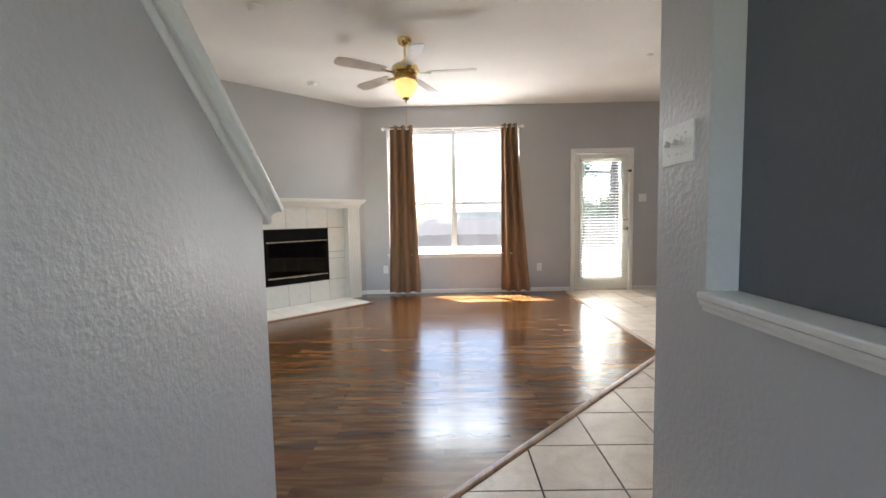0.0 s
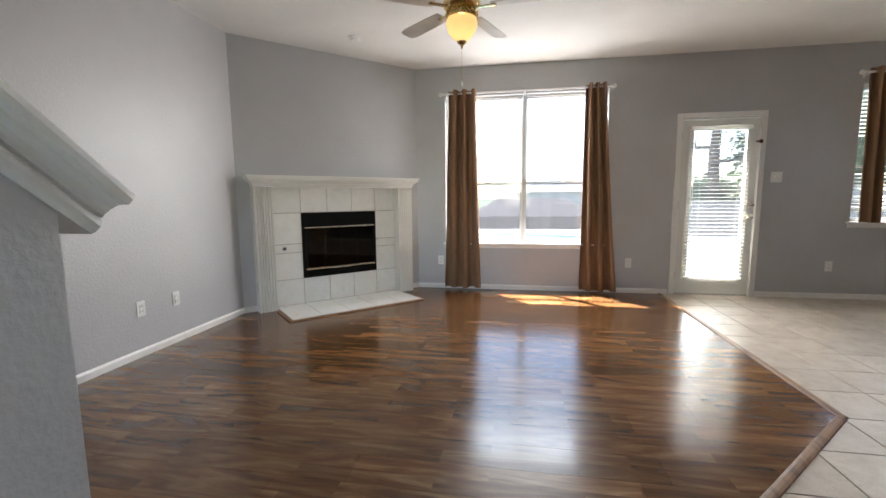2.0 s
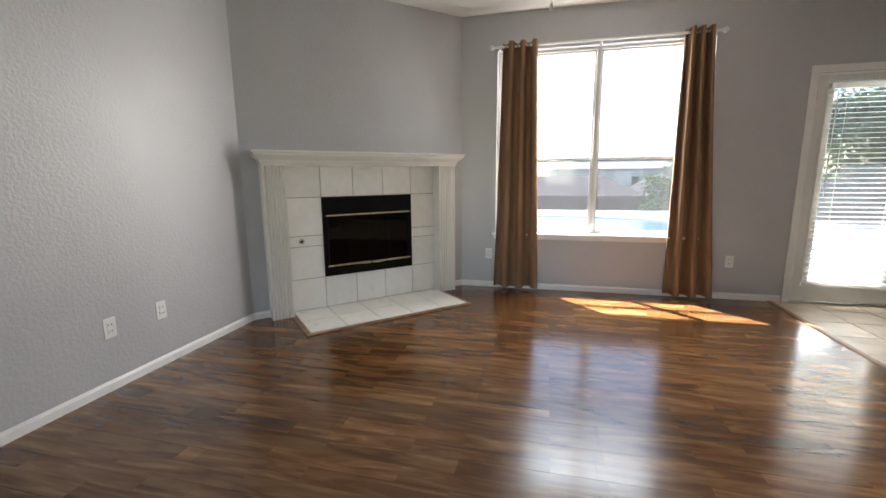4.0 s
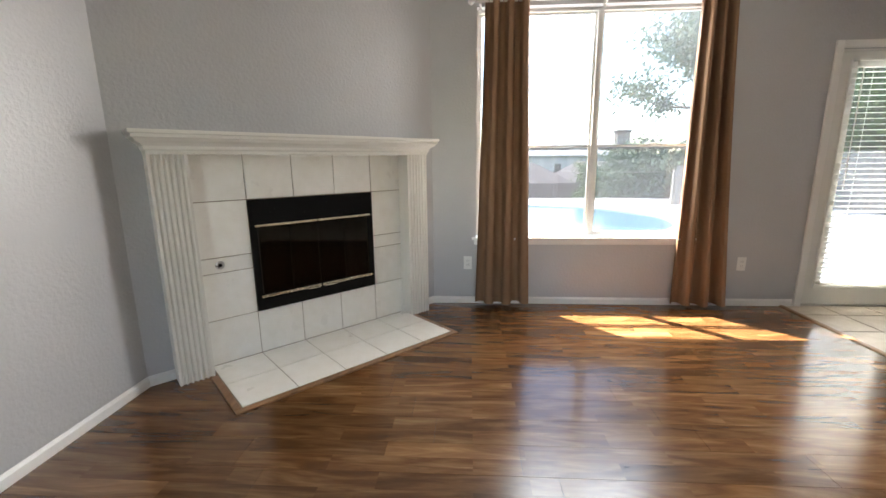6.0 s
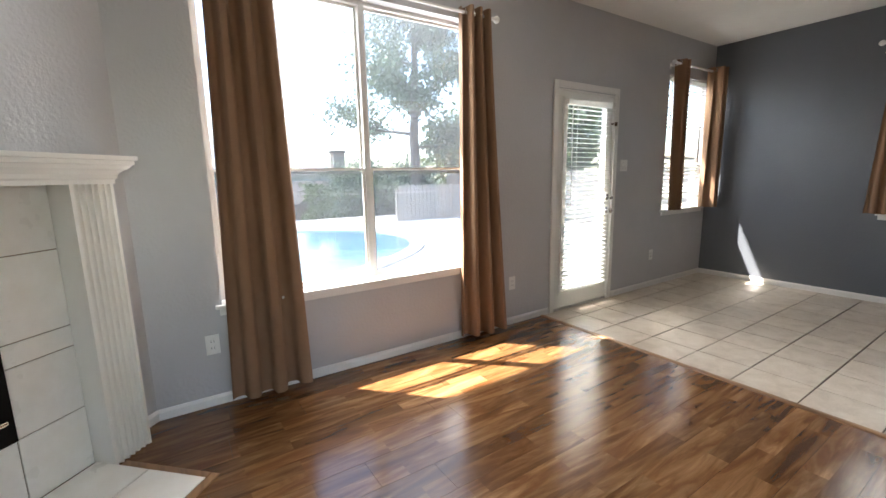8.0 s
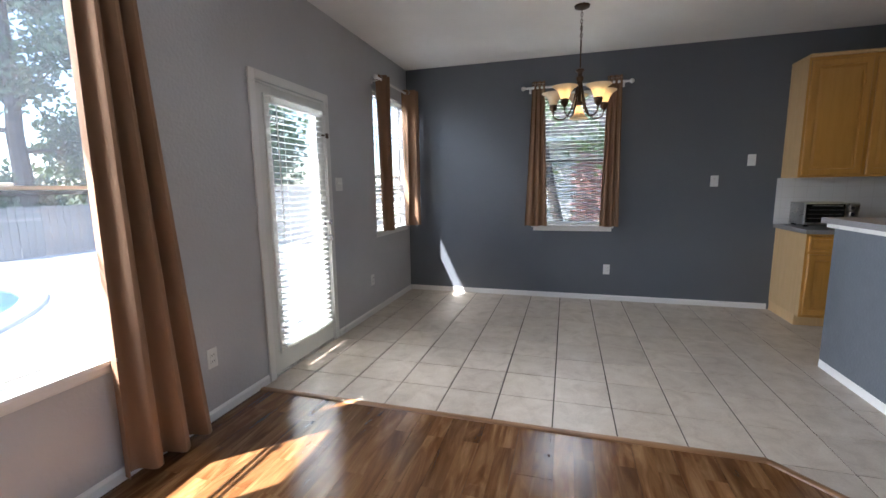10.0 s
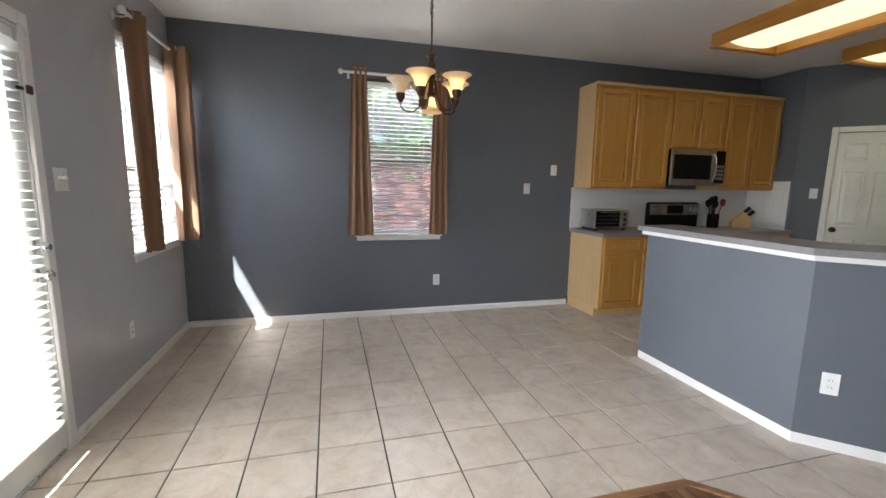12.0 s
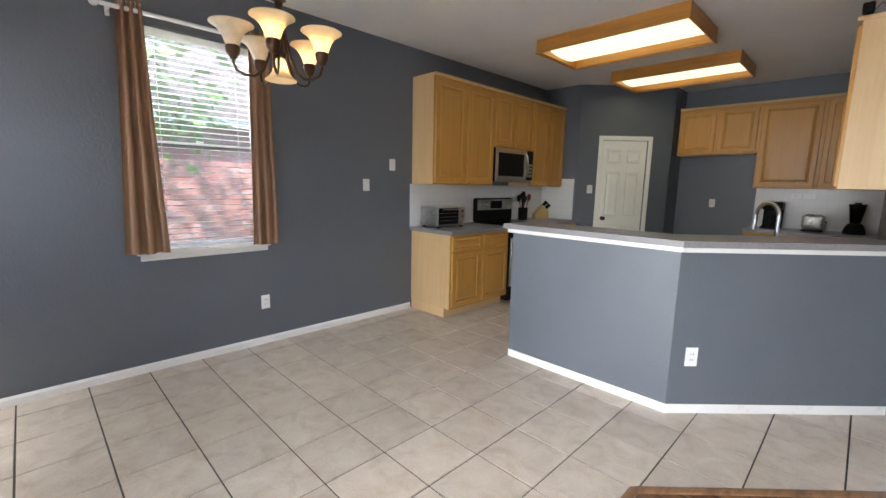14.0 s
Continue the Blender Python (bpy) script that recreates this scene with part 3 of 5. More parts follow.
def blind(at, rz, w, z0, z1, depth, pitch, label, gaps=(), y=0.038, tilt=24.0):
    b = thing("window_blind", (at[0], at[1], 0), label, "blind", "slatted blinds", rz=rz)
    h = w / 2
    part("head_rail", boxed((-h, y - 0.024, z1 - 0.048), (h, y + 0.024, z1 - 0.002), 0.003), SLAT, b)
    slat = None
    z = z1 - 0.048 - pitch * 0.8
    while z > z0 + 0.03:
        if not any(lo < z < hi for lo, hi in gaps):
            if slat is None:
                bm = bm_new()
                n = 4
                top = [[bm.verts.new((x, depth * (k / n - 0.5), 0.002 * (1 - (2 * k / n - 1) ** 2) + 0.0012)) for k in range(n + 1)] for x in (-h + 0.004, h - 0.004)]
                low = [[bm.verts.new((x, depth * (k / n - 0.5), 0.002 * (1 - (2 * k / n - 1) ** 2) - 0.0012)) for k in range(n + 1)] for x in (-h + 0.004, h - 0.004)]
                for k in range(n):
                    bm.faces.new((top[0][k], top[0][k + 1], top[1][k + 1], top[1][k]))
                    bm.faces.new((low[0][k + 1], low[0][k], low[1][k], low[1][k + 1]))
                for e in (0, 1):
                    bm.faces.new(top[e] + low[e][::-1])
                bm.faces.new((top[0][0], top[1][0], low[1][0], low[0][0]))
                bm.faces.new((top[1][n], top[0][n], low[0][n], low[1][n]))
                slat = mesh_of("slat", bm, SLAT)
            ob = new("slat", slat)
            ob.parent = b
            ob.matrix_basis = pose(0, y, z, tilt)
        z -= pitch
    part("bottom_rail", boxed((-h + 0.002, y - depth / 2, z0), (h - 0.002, y + depth / 2, z0 + 0.02), 0.004), SLAT, b)
    for x in (-h * 0.62, h * 0.62):
        part("ladder_cord", tube(bm_new(), [(x, y - depth / 2 - 0.001, z0 + 0.0205), (x, y - depth / 2 - 0.001, z1 - 0.0485)], 0.0012, 5), SLAT, b)
    part("tilt_wand", tube(bm_new(), [(-h * 0.85, y - 0.03, z1 - 0.06), (-h * 0.86, y - 0.034, z0 + (z1 - z0) * 0.45)], 0.004, 6), PLASTIC, b)
    return b


def curtain(at, rz, t0, t1, b0, b1, z0, z1, folds, label, out=-0.085, seed=0, deep=0.056):
    """A grommet-top panel: local x from t0..t1 at the rod, b0..b1 at the hem, in rounded folds."""
    c = thing("curtain", (at[0], at[1], 0), label, "curtain", "tan curtains", rz=rz)
    r = random.Random(seed)
    nx, nz = folds * 12, 26
    wob = [r.uniform(-1, 1) for _ in range(folds * 2 + 2)]
    bm = bm_new()
    faces = []
    for side in (0, 1):
        grid = []
        for j in range(nz + 1):
            v = j / nz
            z = z1 + (z0 - z1) * v
            ease = v ** 1.2
            rowv = []
            for i in range(nx + 1):
                u = i / nx
                k = u * folds * 2
                amp = deep * (1 - 0.18 * v) * (1 + 0.35 * wob[int(k) % len(wob)] * v)
                ph = math.pi * k + 0.5 * wob[int(k) % len(wob)] * v * math.sin(math.pi * (k % 1))
                uu = u - 0.055 / folds * math.sin(2 * math.pi * k)
                x = (t0 + (t1 - t0) * uu) * (1 - ease) + (b0 + (b1 - b0) * uu) * ease
                wave = math.sin(ph)
                y = out + amp * math.copysign(abs(wave) ** 0.62, wave) + 0.006 * wob[(int(k) + 3) % len(wob)] * v
                y += side * 0.005
                rowv.append(bm.verts.new((x, y, z + 0.004 * math.sin(k * 1.7) * v)))
            grid.append(rowv)
        faces.append(grid)
    for g_ in faces:
        for j in range(nz):
            for i in range(nx):
                bm.faces.new((g_[j][i], g_[j][i + 1], g_[j + 1][i + 1], g_[j + 1][i]))
    f, g_ = faces
    for j in range(nz):
        for i in (0, nx):
            bm.faces.new((f[j][i], f[j + 1][i], g_[j + 1][i], g_[j][i]))
    for i in range(nx):
        for j in (0, nz):
            bm.faces.new((f[j][i], f[j][i + 1], g_[j][i + 1], g_[j][i]))
    part("panel", bm, CURTAIN, c, "", True)
    for k in range(folds * 2):
        u = (k + 0.5) / (folds * 2)
        ring = bm_new()
        # grommets sit on the slopes of the folds, round the rod
        tube(ring, [(0, 0.021 * math.cos(a), 0.021 * math.sin(a)) for a in [2 * math.pi * q / 16 for q in range(17)]], 0.004, 6)
        moved(ring, pose(t0 + (t1 - t0) * u, out + 0.0025, z1 - 0.035, 0, 0, 0))
        part("grommet", ring, CHROME, c)
    return c


def curtain_rod(at, rz, x0, x1, z, label, out=-0.085, r=0.0105, stops=()):
    rod = thing("curtain_rod", (at[0], at[1], z), label, "curtain rod", "white curtain rods", rz=rz)
    part("rod", tube(bm_new(), [(x0, out + 0.0025, 0), (x1, out + 0.0025, 0)], r, 12), TRIM, rod, "", True)
    for x, s in ((x0, -1), (x1, 1)):
        fin = lathe(bm_new(), [(0.0, 0.0), (0.012, 0.0), (0.014, 0.01), (0.01, 0.016), (0.022, 0.028), (0.027, 0.042), (0.022, 0.056), (0.01, 0.066), (0.0, 0.068)], 14)
        part("finial", moved(fin, pose(x, out + 0.0025, 0, 0, 90 * s, 0)), TRIM, rod, "", True)
    for x in (x0 + 0.03, x1 - 0.03, *stops):
        br = bm_new()
        tube(br, [(x, -0.0105, -0.02), (x, out * 0.5, -0.022), (x, out + 0.0025, -0.015)], 0.006, 8)
        box(br, (x - 0.012, -0.01, -0.045), (x + 0.012, -0.0005, 0.01), 0.002)
        part("bracket", br, TRIM, rod)
    return rod


C_BIG = (BIG[0] + BIG[1]) / 2
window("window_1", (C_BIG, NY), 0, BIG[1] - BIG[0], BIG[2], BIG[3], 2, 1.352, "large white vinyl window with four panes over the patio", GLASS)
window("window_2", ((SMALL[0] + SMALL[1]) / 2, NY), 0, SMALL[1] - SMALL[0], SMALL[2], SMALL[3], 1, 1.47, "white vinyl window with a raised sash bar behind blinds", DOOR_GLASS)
window("window_3", (EX, (EAST[0] + EAST[1]) / 2), -90, EAST[1] - EAST[0], EAST[2], EAST[3], 1, 1.635, "white vinyl window in the dark wall behind blinds", SIDE_GLASS)
blind(((SMALL[0] + SMALL[1]) / 2, NY), 0, 0.862, 0.99, 2.352, 0.048, 0.0415, "white slatted blind let down over the small window", ((1.16, 1.21), (1.44, 1.8)))
blind((EX, (EAST[0] + EAST[1]) / 2), -90, 0.832, 0.885, 2.392, 0.038, 0.0415, "white slatted blind let down in the dark wall's window", (), 0.038, 1.0)

curtain_rod((0, NY), 0, -0.80, 1.16, 2.445, "thin white curtain rod with round finials over the large window", stops=(0.185,))
curtain((0, NY), 0, -0.735, -0.40, -0.80, -0.335, 0.03, 2.485, 3, "long tan brown curtain panel gathered beside the large window", seed=3)
curtain((0, NY), 0, 0.885, 1.115, 0.875, 1.31, 0.03, 2.485, 3, "long tan brown curtain panel flaring out at the hem", seed=5)
curtain_rod((0, NY), 0, 3.72, 4.70, 2.455, "short white curtain rod with round finials in the corner", r=0.0125)
curtain((0, NY), 0, 3.775, 3.92, 3.80, 3.985, 0.872, 2.5, 2, "short tan curtain panel hanging to the sill", seed=7)
curtain((0, NY), 0, 4.5, 4.67, 4.46, 4.69, 0.872, 2.5, 2, "short tan curtain panel lit by the sun in the corner", out=-0.11, seed=8, deep=0.085)
curtain_rod((EX, 4.875), -90, -0.53, 0.53, 2.437, "white curtain rod with round finials on the dark wall", r=0.0135)
curtain((EX, 4.875), -90, -0.47, -0.33, -0.535, -0.275, 0.872, 2.505, 3, "short tan curtain panel hanging to the sill of the dark wall", seed=11, deep=0.019)
curtain((EX, 4.875), -90, 0.33, 0.48, 0.30, 0.505, 0.872, 2.505, 3, "short tan curtain panel hanging to the sill of the dark wall", seed=12, deep=0.019)

# ---- glazed patio door ----
door = thing("door_1", (2.39, NY, 0), "cream-painted patio door with a full glass light and blinds", "door", kind="structure")
bm = bm_new()
box(bm, (-0.467, -0.018, 0.0), (-0.4075, -0.0005, 2.118), 0.004)
box(bm, (0.4075, -0.018, 0.0), (0.467, -0.0005, 2.118), 0.004)
box(bm, (-0.407, -0.018, 2.06), (0.407, -0.0005, 2.118), 0.004)
part("casing", bm, TRIM, door)
bm = bm_new()
box(bm, (-0.4165, 0.0, 0.0), (-0.404, 0.14, 2.054))
box(bm, (0.404, 0.0, 0.0), (0.4165, 0.14, 2.054))
box(bm, (-0.4035, 0.0, 2.043), (0.4035, 0.14, 2.054))
part("jamb", bm, TRIM, door)
part("threshold", boxed((-0.4035, 0.0, 0.0005), (0.4035, 0.15, 0.018), 0.004), STEEL, door)
slab = part("slab", wall_boxes(bm_new(), "x", -0.402, 0.402, 0.008, 0.05, 0.02, 2.04, [(-0.285, 0.285, 0.2, 1.945)]), DOOR_PAINT, door, "cream-painted door slab")
bm = wall_boxes(bm_new(), "x", -0.325, 0.325, -0.008, 0.0078, 0.16, 1.985, [(-0.278, 0.278, 0.207, 1.938)])
part("glass_frame", bm, DOOR_PAINT, slab)
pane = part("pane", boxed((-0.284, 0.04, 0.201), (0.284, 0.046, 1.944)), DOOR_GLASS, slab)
# no shadow here either, so the tint dims only the view out
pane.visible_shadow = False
for z in (0.22, 1.07, 1.86):
    part("hinge", tube(bm_new(), [(-0.408, -0.004, z - 0.045), (-0.408, -0.004, z + 0.045)], 0.0065, 8), BRONZE, slab)
for z, r in ((1.065, 0.024), (0.93, 0.027)):
    knob = moved(lathe(bm_new(), [(0.0, 0.0), (0.032, 0.0), (0.032, 0.006), (0.012, 0.012), (0.012, 0.03), (r, 0.042), (r, 0.056), (0.016, 0.066), (0.0, 0.068)], 18), pose(0.358, 0.0078, z, 90))
    part("knob", knob, CHROME, slab, "chrome knob", True)
bm = boxed((0.372, -0.012, 1.775), (0.4, 0.0078, 1.79), 0.003)
box(bm, (0.392, -0.03, 1.76), (0.43, -0.0185, 1.8), 0.004)
part("flip_latch", bm, BRONZE, slab, "dark bronze flip latch")
blind((2.378, NY), 0, 0.635, 0.205, 1.962, 0.05, 0.0425, "white slatted blind mounted on the patio door over its glass", (), -0.038, 4.0)


# ---- plates on the walls ----
def plate(name, at, rz, w, h, sockets, toggles, label, category):
    p = thing(name, at, label, category, category + "s", rz=rz)
    pl = part("cover_plate", boxed((-w / 2, -0.006, -h / 2), (w / 2, -0.0005, h / 2), 0.002, 2), PLASTIC, p)
    for z in sockets:
        s = part("socket", boxed((-0.017, -0.009, z - 0.014), (0.017, -0.0062, z + 0.014), 0.0025), PLASTIC, p)
        for x in (-0.007, 0.007):
            part("slot", boxed((x - 0.0012, -0.0098, z - 0.004), (x + 0.0012, -0.0091, z + 0.006)), BLACK, s)
    for x in toggles:
        part("toggle", moved(boxed((-0.005, -0.018, -0.009), (0.005, 0.0, 0.009), 0.002), pose(x, -0.0062, 0.004, -18)), PLASTIC, p)
        for z in (-0.03, 0.03):
            part("screw", moved(lathe(bm_new(), [(0.0, 0.0), (0.0032, 0.0), (0.0032, 0.001), (0.0, 0.001)], 8), pose(x, -0.0061, z, 90)), STEEL, p)
    return p


OUT = "white plastic wall outlet with two sockets"
for at, rz in (((-0.865, NY, 0.37), 0), ((1.457, NY, 0.37), 0), ((3.6, NY, 0.37), 0), ((EX, 4.47, 0.365), -90), ((WX, 4.185, 0.365), 90), ((WX, 4.52, 0.365), 90)):
    plate("wall_outlet", at, rz, 0.072, 0.117, (-0.019, 0.019), (), OUT, "outlet")
plate("wall_outlet", (1.875, 3.037, 0.372), 180 + 45.99, 0.075, 0.12, (-0.019, 0.019), (), "white plastic outlet low on the bar wall", "outlet")
plate("wall_outlet", (2.8, -1.15, 1.2), 180, 0.072, 0.117, (-0.019, 0.019), (), "white outlet on the kitchen's dark wall", "outlet")
plate("light_switch", (2.996, NY, 1.38), 0, 0.115, 0.117, (), (-0.023, 0.023), "pale double light switch beside the patio door", "switch")
plate("light_switch", (EX, 3.435, 1.365), -90, 0.075, 0.117, (), (0.0,), "white light switch on the dark wall", "switch")
plate("light_switch", (EX, 3.11, 1.575), -90, 0.075, 0.117, (), (), "blank white cover plate on the dark wall", "switch")
plate("light_switch", (0.822, 1.952, 1.357), -90, 0.182, 0.127, (), (-0.046, 0.0, 0.046), "white three-gang switch plate on the hall wall", "switch")
st = thing("thermostat", (WX, 3.42, 1.475), "small white wall thermostat", "thermostat", rz=90)
part("case", boxed((-0.07, -0.026, -0.055), (0.07, -0.0005, 0.055), 0.006, 2), PLASTIC, st)
part("dial", boxed((-0.035, -0.0285, -0.01), (0.035, -0.0262, 0.028), 0.001), STEEL, st)


def detector(at, label):
    d = thing("smoke_detector", at, label, "smoke detector", "smoke detectors")
    part("base", lathe(bm_new(), [(0.0, 0.0), (0.062, 0.0), (0.062, -0.012), (0.056, -0.014), (0.0, -0.014)], 28), PLASTIC, d, "", True)
    part("cover", lathe(bm_new(), [(0.0, -0.0142), (0.05, -0.0142), (0.05, -0.028), (0.042, -0.036), (0.0, -0.038)], 28), PLASTIC, d, "", True)


detector((-1.37, 3.93, TOP), "round white smoke detector on the ceiling")
detector((-1.51, 5.74, TOP), "round white smoke detector near the fireplace")
sp = thing("ceiling_sensor", (2.21, 5.09, TOP), "small round white ceiling sensor", "sensor")
part("base", lathe(bm_new(), [(0.0, 0.0), (0.035, 0.0), (0.032, -0.012), (0.016, -0.022), (0.0, -0.024)], 20), PLASTIC, sp, "", True)

# ---- lamps ----
def lit_glass(name, c, through_part):
    """Frosted glass that lets the bulb inside shine through."""
    m = Mat(name).set(Roughness=0.35)
    m.color(m.ramp(m.noise(16.0, 4.0), [(0.3, shade(c, 0.88)), (0.7, c)]))
    thin = m.node("ShaderNodeBsdfTranslucent")
    thin.inputs[0].default_value = (*c, 1)
    mx = m.node("ShaderNodeMixShader", Fac=through_part)
    m.link(m.b.outputs[0], mx.inputs[1])
    m.link(thin.outputs[0], mx.inputs[2])
    m.link(mx.outputs[0], m.t.nodes["Material Output"].inputs[0])
    return m.m


AMBER = lit_glass("amber_glass_lit", (0.97, 0.9, 0.74), 0.7)
SHADE_LIT = lit_glass("alabaster_glass_lit", (0.96, 0.82, 0.6), 0.65)
SHADE_OFF = paint("alabaster_glass_unlit", (0.74, 0.6, 0.42), 0.3, 0, 0.15, 12)
BULB = glowing("lamp_bulb", (1.0, 0.8, 0.5), 0.36)
PANEL = glowing("fluorescent_diffuser", (0.97, 0.96, 0.6), 0.032)
TUBE = glowing("fluorescent_tube", (1.0, 0.93, 0.7), 0.04)
BLADE = paint("pale_wood_fan_blade", (0.6, 0.56, 0.51), 0.4, 0, 0.12, 4)

fan = thing("ceiling_fan", (-0.285, 4.57, TOP), "polished brass ceiling fan with a lit amber glass bowl", "ceiling fan")
part("canopy", lathe(bm_new(), [(0.0, 0.0), (0.068, 0.0), (0.068, -0.02), (0.055, -0.045), (0.025, -0.062), (0.0, -0.062)], 28), BRASS, fan, "", True)
part("down_rod", tube(bm_new(), [(0, 0, -0.06), (0, 0, -0.2)], 0.011, 12), BRASS, fan, "", True)
part("motor_housing", lathe(bm_new(), [(0.0, -0.19), (0.03, -0.192), (0.04, -0.215), (0.09, -0.228), (0.12, -0.25), (0.128, -0.28), (0.125, -0.305), (0.105, -0.325), (0.09, -0.33), (0.0, -0.33)], 32), BRASS, fan, "", True)
part("light_collar", lathe(bm_new(), [(0.0, -0.331), (0.085, -0.331), (0.1, -0.345), (0.106, -0.362), (0.1, -0.378), (0.0, -0.38)], 28), BRASS, fan, "", True)
for k in range(10):
    a = 2 * math.pi * k / 10
    part("scroll", tube(bm_new(), [(0.107 * math.cos(a + d), 0.107 * math.sin(a + d), -0.36 + e) for d, e in ((-0.24, 0.0), (-0.12, 0.018), (0, -0.004), (0.12, 0.018), (0.24, 0.0))], 0.006, 6), BRASS, fan)
part("bowl", lathe(bm_new(), [(0.098, -0.381), (0.108, -0.4), (0.108, -0.425), (0.096, -0.462), (0.07, -0.5), (0.035, -0.528), (0.012, -0.536), (0.012, -0.532), (0.033, -0.522), (0.066, -0.495), (0.091, -0.46), (0.102, -0.425), (0.102, -0.4), (0.093, -0.383)], 32), AMBER, fan, "lit amber glass bowl", True)
part("bulb", lathe(bm_new(), [(0.0, -0.385), (0.012, -0.39), (0.014, -0.41), (0.03, -0.44), (0.03, -0.455), (0.018, -0.475), (0.0, -0.48)], 16), BULB, fan, "", True)
part("finial", lathe(bm_new(), [(0.0, -0.53), (0.034, -0.531), (0.03, -0.541), (0.012, -0.552), (0.009, -0.562), (0.005, -0.575), (0.0, -0.58)], 16), BRASS, fan, "", True)
part("pull_chain", tube(bm_new(), [(0.0, 0, -0.579), (0.0, 0, -0.79)], 0.0016, 5), BRASS, fan)
part("chain_fob", lathe(bm_new(), [(0.0, -0.79), (0.005, -0.795), (0.009, -0.812), (0.007, -0.825), (0.0, -0.828)], 10), PLASTIC, fan, "white pull-chain fob", True)
for k in range(5):
    a = math.degrees(2 * math.pi * k / 5) - 4
    arm = moved(boxed((0.1, -0.018, -0.318), (0.24, 0.018, -0.31), 0.003), pose(0, 0, 0, 0, 0, a))
    part("blade_arm", arm, BRASS, fan)
    bm = bm_new()
    outline = [(0.2, -0.05), (0.3, -0.058), (0.6, -0.066), (0.645, -0.055), (0.66, -0.03), (0.66, 0.03), (0.645, 0.055), (0.6, 0.066), (0.3, 0.058), (0.2, 0.05)]
    prism(bm, outline, -0.003, 0.003)
    moved(bm, pose(0, 0, 0, 0, 0, a) @ pose(0, 0, -0.303, 11, 0, 0))
    part("blade", bm, BLADE, fan, "pale grey-brown wooden blade")

ch = thing("chandelier", (3.425, 4.86, TOP + 0.02), "dark bronze chandelier with five upward bell shades and one downward", "chandelier")
part("canopy", lathe(bm_new(), [(0.0, 0.0), (0.062, 0.0), (0.058, -0.016), (0.02, -0.03), (0.0, -0.03)], 24, (0, 0, -0.0205)), BRONZE, ch, "", True)
for k in range(9):
    z = -0.048 - 0.027 * k
    ring = bm_new()
    tube(ring, [(0.009 * math.cos(q), 0, 0.019 * math.sin(q)) for q in [2 * math.pi * i / 12 for i in range(13)]], 0.0025, 5)
    part("chain_link", moved(ring, pose(0, 0, z - 0.012, 0, 0, 90 * (k % 2))), BRONZE, ch)
ring = bm_new()
tube(ring, [(0.022 * math.cos(q) + 0.02, 0, 0.045 * math.sin(q)) for q in [2 * math.pi * i / 16 for i in range(17)]], 0.003, 5)
part("chain_slack", moved(ring, pose(0, 0, -0.2)), BRONZE, ch)
part("stem", tube(bm_new(), [(0, 0, -0.28), (0, 0, -0.52)], 0.006, 8), BRONZE, ch)
part("hub", lathe(bm_new(), [(0.0, -0.5), (0.012, -0.502), (0.034, -0.515), (0.036, -0.525), (0.02, -0.535), (0.018, -0.56), (0.03, -0.575), (0.028, -0.6), (0.014, -0.62), (0.014, -0.76), (0.03, -0.775), (0.026, -0.8), (0.0, -0.805)], 20), BRONZE, ch, "", True)
BELL = [(r * 1.12, z * 0.92) for r, z in [(0.024, 0.0), (0.03, 0.012), (0.036, 0.035), (0.046, 0.062), (0.062, 0.086), (0.084, 0.104), (0.09, 0.108), (0.088, 0.112), (0.08, 0.108), (0.058, 0.09), (0.042, 0.066), (0.032, 0.037), (0.026, 0.014), (0.02, 0.004)]]
for k in range(5):
    a = 72 * k + 4
    turn = pose(0, 0, 0, 0, 0, a)
    path = [(0.012, 0, -0.6), (0.03, 0, -0.69), (0.055, 0, -0.8), (0.085, 0, -0.87), (0.125, 0, -0.902), (0.17, 0, -0.902), (0.205, 0, -0.885), (0.218, 0, -0.85), (0.218, 0, -0.825)]
    arm = part("arm", moved(tube(bm_new(), path, 0.007, 8), turn), BRONZE, ch, "", True)
    part("cup", moved(lathe(bm_new(), [(0.0, -0.84), (0.012, -0.838), (0.02, -0.825), (0.03, -0.81), (0.034, -0.785), (0.03, -0.775), (0.0, -0.775)], 16, (0.218, 0, 0)), turn), BRONZE, arm, "", True)
    lit = k > 1
    sh = part("shade", moved(lathe(bm_new(), [(r, z - 0.778) for r, z in BELL], 24, (0.218, 0, 0)), turn), SHADE_LIT if lit else SHADE_OFF, ch, "lit alabaster glass bell shade" if lit else "unlit cream glass bell shade", True)
    if lit:
        part("bulb", moved(lathe(bm_new(), [(0.0, -0.772), (0.01, -0.77), (0.014, -0.75), (0.022, -0.715), (0.016, -0.69), (0.0, -0.684)], 12, (0.218, 0, 0)), turn), BULB, sh, "", True)
low = part("shade", lathe(bm_new(), [(r * 0.78, -0.806 - z) for r, z in BELL], 24), SHADE_LIT, ch, "lit downward alabaster glass shade", True)
part("bulb", lathe(bm_new(), [(0.0, -0.812), (0.01, -0.815), (0.022, -0.85), (0.016, -0.872), (0.0, -0.877)], 12), BULB, low, "", True)


